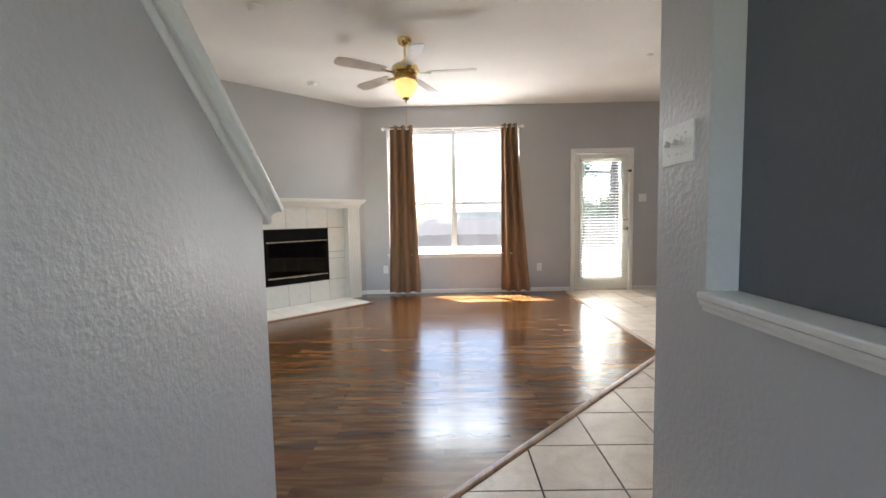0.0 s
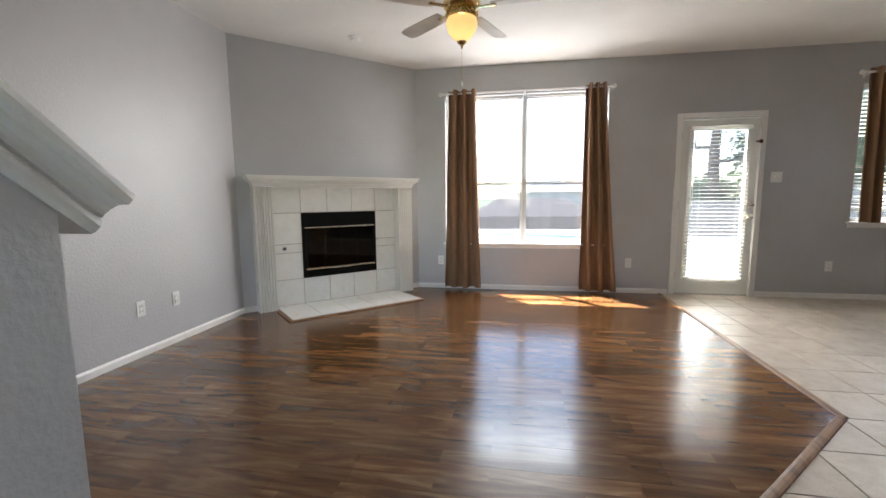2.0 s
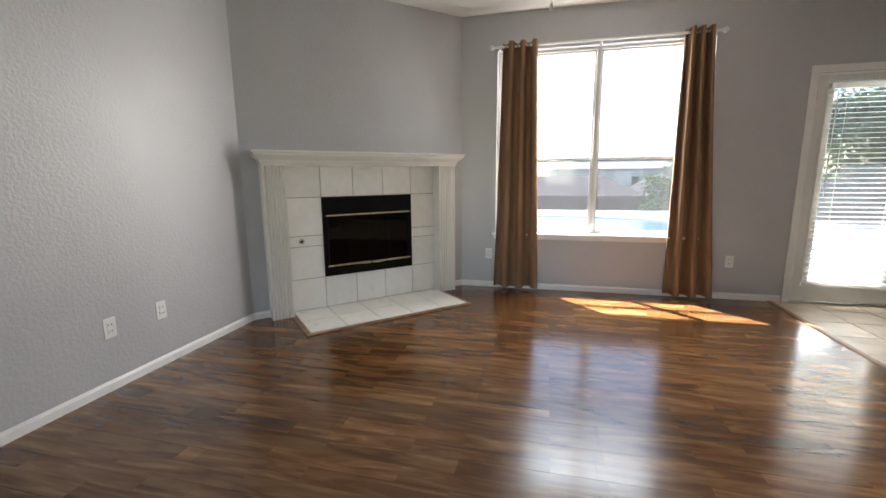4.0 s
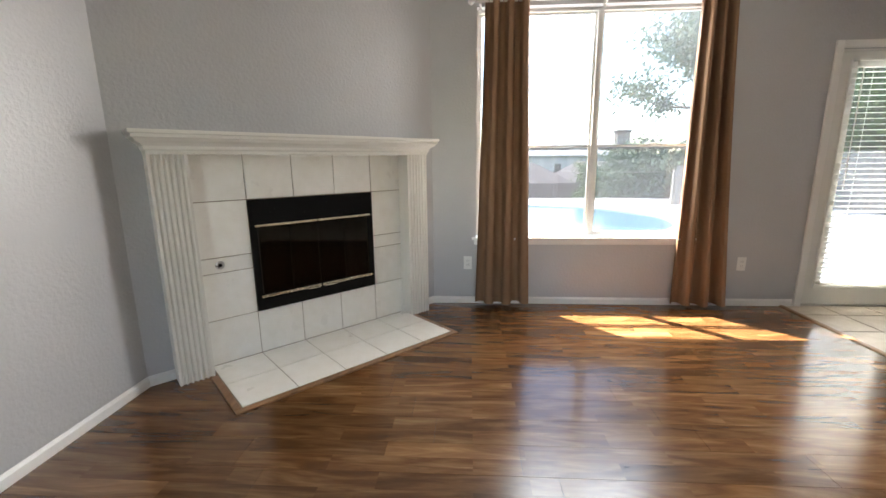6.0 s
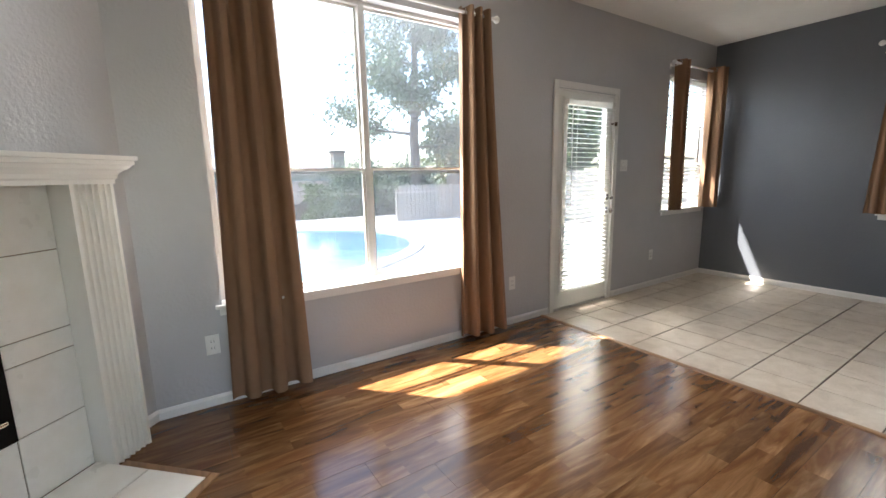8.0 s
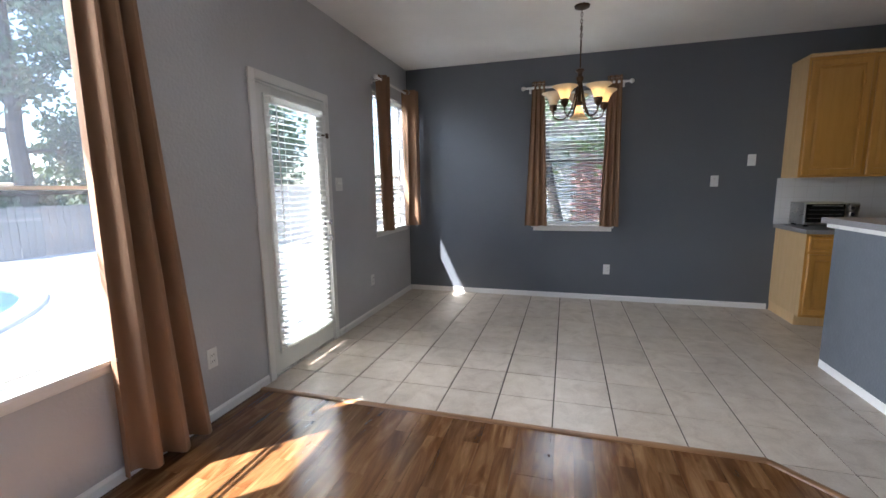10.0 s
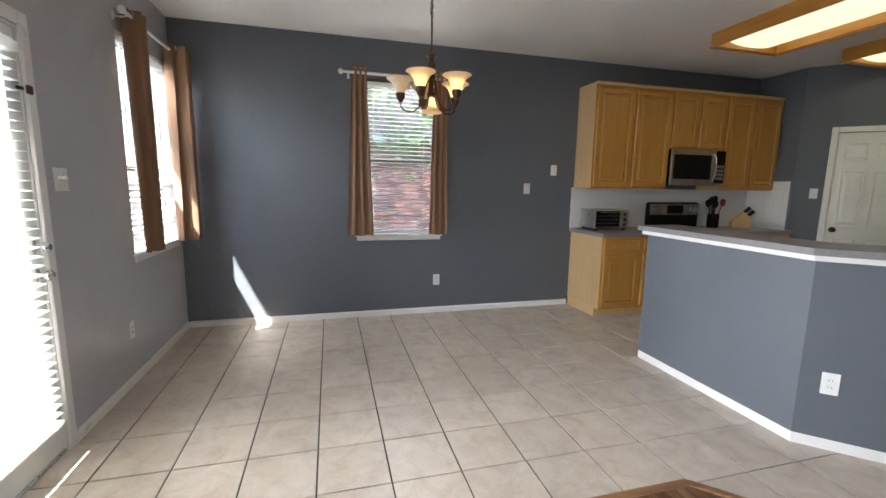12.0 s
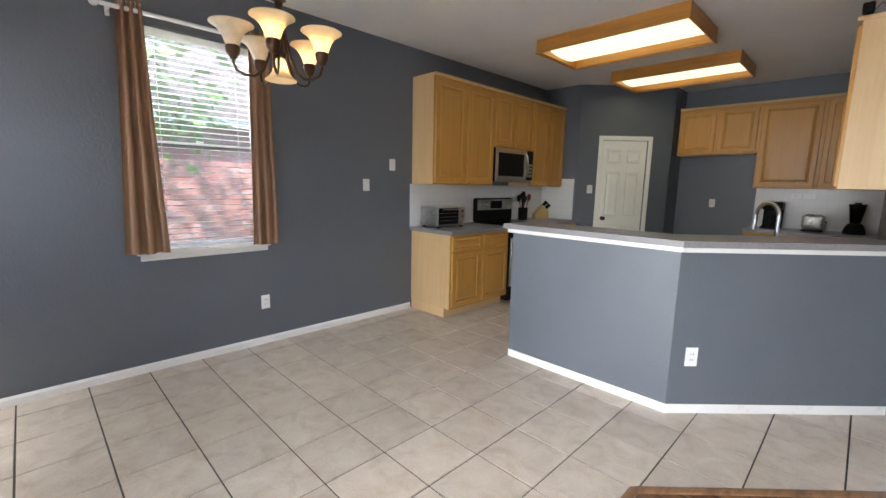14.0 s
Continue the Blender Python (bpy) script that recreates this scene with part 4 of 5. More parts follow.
def light_box(x0, x1, y0, y1, label):
    b = thing("ceiling_light", ((x0 + x1) / 2, (y0 + y1) / 2, TOP), label, "ceiling light", "fluorescent light boxes")
    h, d, w, z = (x1 - x0) / 2, (y1 - y0) / 2, 0.022, -0.118
    for a, c in (((-h, -d), (h, -d + w)), ((-h, d - w), (h, d))):
        part("side_board", boxed((*a, z), (*c, -0.0005), 0.004, 2), OAK_BOX, b, "orange oak board")
    for a, c in (((-h, -d + w + 0.0005), (-h + w, d - w - 0.0005)), ((h - w, -d + w + 0.0005), (h, d - w - 0.0005))):
        part("end_board", boxed((*a, z), (*c, -0.0005), 0.004, 2), OAK_BOX, b, "orange oak board")
    for s in (-1, 1):
        part("lip", boxed((-h - 0.008, s * d - 0.008, z - 0.012), (h + 0.008, s * d + 0.008, z - 0.0005), 0.003), OAK_BOX, b)
        part("lip", boxed((s * h - 0.008, -d + 0.0085, z - 0.012), (s * h + 0.008, d - 0.0085, z - 0.0005), 0.003), OAK_BOX, b)
        part("fluorescent_tube", tube(bm_new(), [(-h + 0.1, s * (d - 0.12), -0.03), (h - 0.1, s * (d - 0.12), -0.03)], 0.013, 10), TUBE, b, "", True)
    # wraparound lens hanging inside the open frame
    ends = (-h + 0.06, h - 0.06)
    bm = bm_new()
    arc = [(-(d - 0.1) * math.cos(math.pi * q / 16), -0.045 - 0.06 * math.sin(math.pi * q / 16)) for q in range(17)]
    rows = [[bm.verts.new((x, y_, z_)) for y_, z_ in arc] for x in ends]
    for q in range(16):
        bm.faces.new((rows[0][q], rows[0][q + 1], rows[1][q + 1], rows[1][q]))
    for q in (0, 1):
        bm.faces.new(rows[q])
    bm.faces.new((rows[0][0], rows[1][0], rows[1][16], rows[0][16]))
    part("diffuser", bm, PANEL, b, "glowing cream acrylic wraparound lens")


light_box(2.33, 3.665, 1.43, 2.2, "orange oak fluorescent light box with a glowing diffuser")
light_box(2.295, 3.62, -0.12, 0.635, "orange oak fluorescent light box with a glowing diffuser")


# ---- kitchen ----
def panel_door(name, x0, x1, z0, z1, y, parent, mat=None, knob=False):
    """A cabinet door or drawer front with a raised field; its face looks to -y."""
    mat = mat or MAPLE
    bm = bm_new()
    st = 0.052 if z1 - z0 > 0.25 else 0.022
    rings = [(0.0, 0.0), (0.0, -0.014), (0.006, -0.02), (st, -0.02), (st + 0.004, -0.01), (st + 0.01, -0.008), (st + 0.034, -0.017)]
    vs = []
    for inset, dy in rings:
        a, b, c, d = x0 + inset, x1 - inset, z0 + inset, z1 - inset
        if b - a < 0.01 or d - c < 0.01:
            break
        vs.append([bm.verts.new((x, y + dy, z)) for x, z in ((a, c), (b, c), (b, d), (a, d))])
    for p, q in zip(vs, vs[1:]):
        for k in range(4):
            j = (k + 1) % 4
            bm.faces.new((p[k], p[j], q[j], q[k]))
    bm.faces.new(vs[-1])
    bm.faces.new(vs[0][::-1])
    return part(name, bm, mat, parent)


def upper_cabinet(at, rz, w, z0, z1, n, label, depth=0.325, crown=True, splits=None):
    c = thing("wall_cabinet", (*at, 0), label, "cabinet", "kitchen cabinets", rz=rz)
    h = w / 2
    part("body", boxed((-h, -depth, z0), (h, -0.0008, z1), 0.002), MAPLE_SIDE, c)
    part("face_frame", wall_boxes(bm_new(), "x", -h, h, -depth - 0.0045, -depth - 0.0005, z0, z1, []), MAPLE, c)
    cuts = splits or [-h + w * k / n for k in range(n + 1)]
    for a, b in zip(cuts, cuts[1:]):
        panel_door("door", a + 0.018, b - 0.018, z0 + 0.02, z1 - 0.03, -depth - 0.005, c)
    if crown:
        part("top_moulding", boxed((-h - 0.004, -depth - 0.03, z1 + 0.0005), (h + 0.004, -0.001, z1 + 0.028), 0.008, 2), MAPLE_SIDE, c)
    return c


upper_cabinet((EX, 2.35), -90, 0.98, 1.385, 2.465, 2, "honey maple wall cabinet with two tall raised-panel doors")
upper_cabinet((EX, 1.4775), -90, 0.763, 1.835, 2.465, 2, "short honey maple wall cabinet over the microwave")
upper_cabinet((EX, 0.675), -90, 0.84, 1.385, 2.465, 2, "honey maple wall cabinet with two tall raised-panel doors")
upper_cabinet((2.765, -1.15), 180, 0.93, 1.86, 2.47, 2, "short honey maple wall cabinet above the empty fridge space")
upper_cabinet((1.89, -1.15), 180, 0.818, 1.42, 2.47, 2, "tall honey maple wall cabinet beside the fridge space", splits=[-0.409, 0.2, 0.409])
upper_cabinet((1.1, 1.27), 90, 1.36, 1.41, 2.475, 3, "pale maple wall cabinet end beside the bar", depth=0.285)
wc = thing("webcam", (1.375, 1.86, 2.5035), "small black camera on top of the cabinet", "camera")
part("body", boxed((-0.03, -0.03, 0.03), (0.03, 0.03, 0.1), 0.01, 3), BLACK, wc, "", True)
part("foot", lathe(bm_new(), [(0.0, 0.0), (0.025, 0.0), (0.02, 0.006), (0.008, 0.012), (0.008, 0.031), (0.0, 0.031)], 16), BLACK, wc, "", True)
part("cable", tube(bm_new(), [(-0.03, 0, 0.05), (-0.06, -0.01, 0.09), (-0.1, 0, 0.05), (-0.14, 0.01, 0.004)], 0.003, 6), BLACK, wc)


def base_cabinet(at, rz, w, n, label, depth=0.6):
    c = thing("base_cabinet", (*at, 0), label, "cabinet", "kitchen cabinets", rz=rz)
    h = w / 2
    part("body", boxed((-h, -depth, 0.1), (h, -0.001, 0.878), 0.002), MAPLE_SIDE, c)
    part("toe_kick", boxed((-h + 0.002, -depth + 0.07, 0.0005), (h - 0.002, -0.01, 0.0995)), MAPLE_SIDE, c)
    part("face_frame", boxed((-h, -depth - 0.0045, 0.1), (h, -depth - 0.0005, 0.878)), MAPLE, c)
    for k in range(n):
        a, b = -h + w * k / n, -h + w * (k + 1) / n
        panel_door("drawer_front", a + 0.02, b - 0.02, 0.715, 0.855, -depth - 0.005, c)
        panel_door("door", a + 0.02, b - 0.02, 0.125, 0.69, -depth - 0.005, c)
    return c


def counter(poly, label):
    return tagged(part("countertop", prism(bm_new(), poly, 0.8785, 0.917), COUNTER), label, "countertop", "kitchen countertops")


base_cabinet((EX, 2.355), -90, 0.97, 2, "honey maple base cabinet with two drawers and two doors")
base_cabinet((EX, 0.676), -90, 0.84, 2, "honey maple base cabinet beside the stove")
counter([(4.105, 2.865), (EX - 0.001, 2.865), (EX - 0.001, 1.865), (4.105, 1.865)], "grey laminate countertop beside the stove")
counter([(4.105, 1.093), (EX - 0.001, 1.093), (EX - 0.001, 0.252), (4.105, 0.252)], "grey laminate countertop in the pantry corner")
base_cabinet((1.89, -1.15), 180, 0.8, 2, "honey maple base cabinet under the window wall's counter")
counter([(1.101, -1.149), (2.3, -1.149), (2.3, -0.51), (1.101, -0.51)], "grey laminate countertop along the dark wall")
bi, bo2 = offset_run(-0.117), offset_run(-0.76)
bm = bm_new()
prism(bm, [bi[1], (bi[2][0] + 0.12, bi[2][1] + 0.12), (bo2[2][0] + 0.35, bo2[2][1] + 0.35), bo2[1]], 0.002, 0.917)
tagged(part("sink_cabinet", bm, MAPLE_SIDE), "maple sink cabinet built behind the angled bar", "cabinet", "kitchen cabinets")


def splash():
    m = Mat("white_tile_grid")
    b = m.node("ShaderNodeTexBrick", Scale=1.0, Mortar_Size=0.0022, Brick_Width=0.108, Row_Height=0.108, Mortar_Smooth=0.2)
    b.offset = 0.0
    b.inputs["Color1"].default_value = b.inputs["Color2"].default_value = (0.74, 0.74, 0.74, 1)
    b.inputs["Mortar"].default_value = (0.66, 0.655, 0.64, 1)
    g_ = m.t.nodes.new("ShaderNodeNewGeometry")
    sep = m.t.nodes.new("ShaderNodeSeparateXYZ")
    com = m.t.nodes.new("ShaderNodeCombineXYZ")
    add = m.t.nodes.new("ShaderNodeMath")
    m.link(g_.outputs["Position"], sep.inputs[0])
    m.link(sep.outputs[0], add.inputs[0])
    m.link(sep.outputs[1], add.inputs[1])
    m.link(add.outputs[0], com.inputs[0])
    m.link(sep.outputs[2], com.inputs[1])
    m.link(com.outputs[0], b.inputs["Vector"])
    m.color(b.outputs["Color"])
    m.rough(0.2)
    m.bump(b.outputs["Fac"], -0.4, 0.002)
    return m.m


SPLASH_TILE = splash()
structure("backsplash", boxed((EX - 0.008, 0.252, 0.9175), (EX - 0.0008, 2.868, 1.3845)), SPLASH_TILE, "white square tile backsplash behind the stove", "backsplash")
structure("backsplash", boxed((4.215, 0.2508, 0.9175), (EX - 0.009, 0.258, 1.5)), SPLASH_TILE, "white tile backsplash return beside the pantry", "backsplash")
structure("backsplash", boxed((1.101, -1.1492, 0.9175), (2.3, -1.142, 1.4195)), SPLASH_TILE, "white square tile backsplash along the dark wall", "backsplash")

mw = thing("microwave", (EX, 1.4775, 1.43), "stainless steel microwave under the wall cabinet", "microwave", rz=-90)
part("body", boxed((-0.378, -0.36, 0.0), (0.378, -0.009, 0.403), 0.004), BLACK, mw)
dr = part("door", boxed((-0.378, -0.385, 0.03), (0.235, -0.3605, 0.4), 0.004, 2), STEEL, mw, "stainless steel door")
part("window", boxed((-0.35, -0.388, 0.07), (0.17, -0.3855, 0.345), 0.003), BLACK, dr, "dark glass window")
part("handle", tube(bm_new(), [(0.2, -0.386, 0.06), (0.2, -0.415, 0.09), (0.2, -0.43, 0.2), (0.2, -0.415, 0.32), (0.2, -0.386, 0.36)], 0.011, 10), CHROME, dr, "", True)
cp = part("control_panel", boxed((0.2365, -0.385, 0.03), (0.378, -0.3605, 0.4), 0.004, 2), BLACK, mw, "black control panel")
for r_ in range(4):
    for c_ in range(3):
        part("button", boxed((0.255 + c_ * 0.037, -0.3868, 0.07 + r_ * 0.045), (0.283 + c_ * 0.037, -0.3852, 0.1 + r_ * 0.045)), COUNTER, cp)
part("vent_grille", boxed((-0.378, -0.38, 0.0), (0.378, -0.3605, 0.0295), 0.003), STEEL, mw)

st = thing("stove", (EX, 1.4775, 0), "black electric stove with a stainless steel back panel", "stove", rz=-90)
part("body", boxed((-0.378, -0.62, 0.02), (0.378, -0.01, 0.9), 0.004), BLACK, st)
od = part("oven_door", boxed((-0.372, -0.645, 0.2), (0.372, -0.6205, 0.78), 0.006, 2), STEEL, st, "stainless steel oven door")
part("handle", tube(bm_new(), [(-0.3, -0.646, 0.72), (-0.3, -0.685, 0.72), (0.3, -0.685, 0.72), (0.3, -0.646, 0.72)], 0.011, 8), CHROME, od)
part("cooktop", boxed((-0.378, -0.63, 0.9005), (0.378, -0.1, 0.915), 0.004), BLACK, st, "black glass cooktop")
bg = part("back_panel", boxed((-0.372, -0.0995, 0.9155), (0.372, -0.012, 1.225), 0.03, 4), BLACK, st)
part("control_face", boxed((-0.366, -0.104, 1.075), (0.366, -0.1, 1.205), 0.004), STEEL, bg, "stainless steel control face")
part("display", boxed((-0.12, -0.1065, 1.09), (0.12, -0.1042, 1.19), 0.002), BLACK, bg)
for x in (-0.31, -0.24, -0.17, 0.24, 0.31):
    part("knob", moved(lathe(bm_new(), [(0.0, 0.0), (0.026, 0.0), (0.024, 0.01), (0.018, 0.022), (0.0, 0.024)], 16), pose(x, -0.1042, 1.14, 90)), STEEL, bg, "", True)

to = thing("toaster_oven", (4.7, 2.54, 0.9175), "stainless steel toaster oven on the counter", "toaster oven", rz=-90)
part("body", boxed((-0.215, -0.28, 0.018), (0.215, 0.0, 0.23), 0.01, 2), STEEL, to)
gd = part("glass_door", boxed((-0.205, -0.29, 0.04), (0.1, -0.2805, 0.215), 0.004), BLACK, to, "dark glass oven door")
part("handle", tube(bm_new(), [(-0.17, -0.2905, 0.195), (-0.17, -0.315, 0.2), (0.065, -0.315, 0.2), (0.065, -0.2905, 0.195)], 0.007, 8), CHROME, gd)
for z in (0.08, 0.12, 0.16):
    part("rack", boxed((-0.19, -0.2925, z), (0.085, -0.2903, z + 0.002)), STEEL, gd)
for z in (0.06, 0.12, 0.18):
    part("knob", moved(lathe(bm_new(), [(0.0, 0.0), (0.02, 0.0), (0.017, 0.018), (0.0, 0.019)], 14), pose(0.155, -0.2803, z, 90)), CHROME, to, "", True)
for x in (-0.18, 0.18):
    for y in (-0.25, -0.03):
        part("foot", boxed((x - 0.015, y - 0.015, 0.0005), (x + 0.015, y + 0.015, 0.0178)), BLACK, to)

RED = paint("dark_red_silicone", (0.16, 0.012, 0.012), 0.4, 0, 0.1, 8)
cr = thing("utensil_crock", (4.6, 0.93, 0.9175), "black crock full of dark kitchen utensils", "crock")
part("crock", lathe(bm_new(), [(0.0, 0.0), (0.062, 0.0), (0.066, 0.01), (0.066, 0.17), (0.06, 0.17), (0.058, 0.012), (0.0, 0.012)], 24), BLACK, cr, "", True)
for k, (dx, dy, mt) in enumerate(((-0.05, 0.04, BLACK), (0.03, 0.06, BLACK), (-0.02, -0.1, RED), (0.05, -0.03, RED), (-0.06, 0.11, BLACK), (0.0, 0.0, BLACK))):
    u = part("utensil", tube(bm_new(), [(dx * 0.25, dy * 0.25, 0.02), (dx * 0.7, dy * 0.7, 0.2), (dx, dy, 0.27 + 0.012 * k)], 0.006, 6), mt, cr)
    part("head", moved(lathe(bm_new(), [(0.0, -0.05), (0.027, -0.04), (0.042, 0.0), (0.034, 0.035), (0.0, 0.05)], 10), Matrix.Translation((dx * 1.05, dy * 1.05, 0.29 + 0.012 * k)) @ Matrix.Diagonal((0.5, 1, 1, 1))), mt, u, "", True)
kb = thing("knife_block", (4.58, 0.52, 0.9175), "pale wooden knife block holding black-handled knives", "knife block", rz=60)
bm = bm_new()
side = [(-0.11, 0.0), (0.1, 0.0), (0.1, 0.07), (-0.02, 0.2), (-0.11, 0.12)]
l_ = [bm.verts.new((x, -0.05, z)) for x, z in side]
r_ = [bm.verts.new((x, 0.05, z)) for x, z in side]
bm.faces.new(l_)
bm.faces.new(r_[::-1])
for k in range(5):
    bm.faces.new((l_[k], r_[k], r_[(k + 1) % 5], l_[(k + 1) % 5]))
part("block", bm, MAPLE_SIDE, kb)
for i in range(3):
    for j in range(2):
        y = -0.03 + 0.03 * i
        p0 = Vector((-0.035 - 0.045 * j, y, 0.186 - 0.04 * j))
        part("knife_handle", tube(bm_new(), [p0, p0 + Vector((-0.065, 0, 0.075 - 0.01 * i))], [0.011, 0.009], 6), BLACK, kb)

# pantry door
pd = thing("door_2", (0, 0, 0), "cream six-panel pantry door with a dark round knob", "door", kind="structure")
pd.matrix_basis = PANTRY @ pose(0.66, 0, 0)
bm = bm_new()
box(bm, (-0.375, -0.016, 0.0), (-0.3155, -0.0005, 2.105), 0.004)
box(bm, (0.3155, -0.016, 0.0), (0.375, -0.0005, 2.105), 0.004)
box(bm, (-0.315, -0.016, 2.046), (0.315, -0.0005, 2.105), 0.004)
part("casing", bm, PANTRY_LIT_PAINT, pd)
leaf = part("leaf", boxed((-0.308, 0.012, 0.008), (0.308, 0.045, 2.04)), PANTRY_LIT_PAINT, pd)
PX_ = ((-0.245, -0.03), (0.03, 0.245))
for a, b in PX_:
    for z0, z1 in ((0.2, 0.86), (0.98, 1.62), (1.72, 1.93)):
        bm = bm_new()
        vs = []
        for inset, dy in ((0.0, 0.0115), (0.0, 0.0), (0.012, -0.002), (0.026, 0.01), (0.06, 0.0)):
            vs.append([bm.verts.new((x, dy, z)) for x, z in ((a + inset, z0 + inset), (b - inset, z0 + inset), (b - inset, z1 - inset), (a + inset, z1 - inset))])
        for p, q in zip(vs, vs[1:]):
            for k in range(4):
                bm.faces.new((p[k], p[(k + 1) % 4], q[(k + 1) % 4], q[k]))
        bm.faces.new(vs[-1])
        bm.faces.new(vs[0][::-1])
        part("raised_panel", bm, PANTRY_LIT_PAINT, leaf)
part("knob", moved(lathe(bm_new(), [(0.0, 0.0), (0.03, 0.0), (0.03, 0.006), (0.011, 0.01), (0.011, 0.03), (0.027, 0.042), (0.027, 0.055), (0.0, 0.062)], 18), pose(-0.25, 0.0118, 0.95, 90)), BRONZE, leaf, "dark bronze knob", True)
plate("light_switch", (*(PANTRY @ Vector((0.2, 0.0, 1.36))).xy, 1.36), -135, 0.075, 0.117, (), (0.0,), "white light switch beside the pantry door", "switch")

# on the far counters
fc = thing("faucet", (1.63, 2.3, 0.9175), "tall chrome gooseneck kitchen faucet", "faucet", rz=-35)
part("base", lathe(bm_new(), [(0.0, 0.0), (0.028, 0.0), (0.028, 0.012), (0.02, 0.03), (0.017, 0.08), (0.0, 0.08)], 20), CHROME, fc, "", True)
part("spout", tube(bm_new(), [(0, 0, 0.07), (0, 0, 0.26)] + [(0.085 - 0.085 * math.cos(q), 0, 0.3 + 0.09 * math.sin(q)) for q in [math.pi * i / 10 for i in range(11)]] + [(0.175, 0, 0.24), (0.18, 0, 0.2)], [0.013] * 11 + [0.012] * 2 + [0.016, 0.018], 12), CHROME, fc, "", True)
part("lever", tube(bm_new(), [(0, 0.018, 0.06), (0, 0.05, 0.075), (-0.01, 0.09, 0.12)], 0.007, 8), CHROME, fc, "", True)
cm = thing("coffee_maker", (2.06, -0.88, 0.9175), "black drip coffee maker on the far counter", "coffee maker", rz=180)
part("body", boxed((-0.1, 0.02, 0.0), (0.1, 0.13, 0.33), 0.012, 3), BLACK, cm, "", True)
part("brew_head", boxed((-0.1, -0.12, 0.235), (0.1, 0.0195, 0.34), 0.02, 3), BLACK, cm, "", True)
part("hot_plate", boxed((-0.1, -0.12, 0.0), (0.1, 0.0195, 0.03), 0.008, 2), BLACK, cm)
part("carafe", lathe(bm_new(), [(0.0, 0.031), (0.06, 0.031), (0.07, 0.08), (0.055, 0.15), (0.045, 0.17), (0.0, 0.17)], 20, (0, -0.05, 0)), BLACK, cm, "dark glass carafe", True)
ts = thing("toaster", (1.66, -0.86, 0.9175), "rounded stainless steel toaster on the far counter", "toaster", rz=180)
part("body", boxed((-0.105, -0.085, 0.02), (0.105, 0.085, 0.2), 0.04, 5), STEEL, ts, "", True)
part("base", boxed((-0.1, -0.08, 0.0), (0.1, 0.08, 0.0198), 0.006), BLACK, ts)
for y in (-0.03, 0.03):
    part("slot", boxed((-0.07, y - 0.012, 0.1985), (0.07, y + 0.012, 0.2015)), BLACK, ts)
part("lever", boxed((0.1055, -0.02, 0.11), (0.125, 0.02, 0.125), 0.004), BLACK, ts)
bl = thing("blender", (1.3, -0.86, 0.9175), "black countertop blender with a dark jar", "blender", rz=180)
part("base", lathe(bm_new(), [(0.0, 0.0), (0.1, 0.0), (0.1, 0.03), (0.085, 0.08), (0.06, 0.12), (0.0, 0.12)], 20), BLACK, bl, "", True)
part("jar", lathe(bm_new(), [(0.045, 0.121), (0.05, 0.14), (0.075, 0.32), (0.07, 0.32), (0.046, 0.145), (0.04, 0.126)], 20), SMOKE_GLASS, bl, "smoked plastic jar", True)
part("lid", lathe(bm_new(), [(0.0, 0.321), (0.078, 0.321), (0.078, 0.34), (0.03, 0.345), (0.03, 0.36), (0.0, 0.36)], 20), BLACK, bl, "", True)
plate("wall_outlet", (1.88, -1.142, 1.33), 180, 0.1, 0.068, (0.0,), (), "white outlet in the tile backsplash", "outlet")
plate("light_switch", (1.75, -1.142, 1.33), 180, 0.117, 0.068, (), (-0.023, 0.023), "white double switch in the tile backsplash", "switch")
plate("wall_outlet", (EX - 0.008, 0.97, 1.22), -90, 0.072, 0.117, (-0.019, 0.019), (), "white outlet in the tile behind the stove", "outlet")

# ---- the yard ----
def ground_mat(name, a, b, rough, scale, bump=0.2):
    m = Mat(name)
    n = m.noise(scale, 6.0, 0.62)
    col = m.ramp(n, [(0.3, a), (0.7, b)])
    m.color(m.mix(0.4, col, m.ramp(m.noise(scale * 9, 4.0), [(0.3, (0.6,) * 3), (0.65, (1,) * 3)]), "MULTIPLY"))
    m.rough(rough)
    m.bump(m.noise(scale * 12, 4.0), bump, 0.01)
    return m.m


GRASS = ground_mat("dry_lawn", (0.07, 0.1, 0.03), (0.14, 0.16, 0.06), 0.9, 0.8)
CONCRETE = ground_mat("pale_pool_concrete", (0.58, 0.56, 0.52), (0.68, 0.66, 0.62), 0.8, 1.2, 0.1)
COPING = ground_mat("white_pool_coping", (0.6, 0.6, 0.58), (0.7, 0.7, 0.68), 0.7, 2.0, 0.05)
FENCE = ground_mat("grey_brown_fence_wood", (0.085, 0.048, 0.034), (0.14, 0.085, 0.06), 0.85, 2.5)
# paler copy of FENCE, with sunlight put into the wood's colour
FENCE_LIT = ground_mat("sunlit_pale_fence_wood", (0.3, 0.27, 0.23), (0.4, 0.37, 0.32), 0.85, 2.5)
BARK = ground_mat("grey_bark", (0.07, 0.055, 0.045), (0.14, 0.115, 0.095), 0.9, 7.0, 0.6)
SHINGLE = ground_mat("grey_brown_shingle", (0.05, 0.038, 0.031), (0.085, 0.066, 0.055), 0.9, 3.0)
# distant haze and glare put into the far house's pale colour
HAZY_FAR = ground_mat("hazy_far_house", (0.4, 0.38, 0.36), (0.48, 0.46, 0.44), 0.9, 2.0, 0.1)
STUCCO = ground_mat("tan_house_wall", (0.22, 0.18, 0.15), (0.29, 0.245, 0.205), 0.9, 2.0, 0.1)


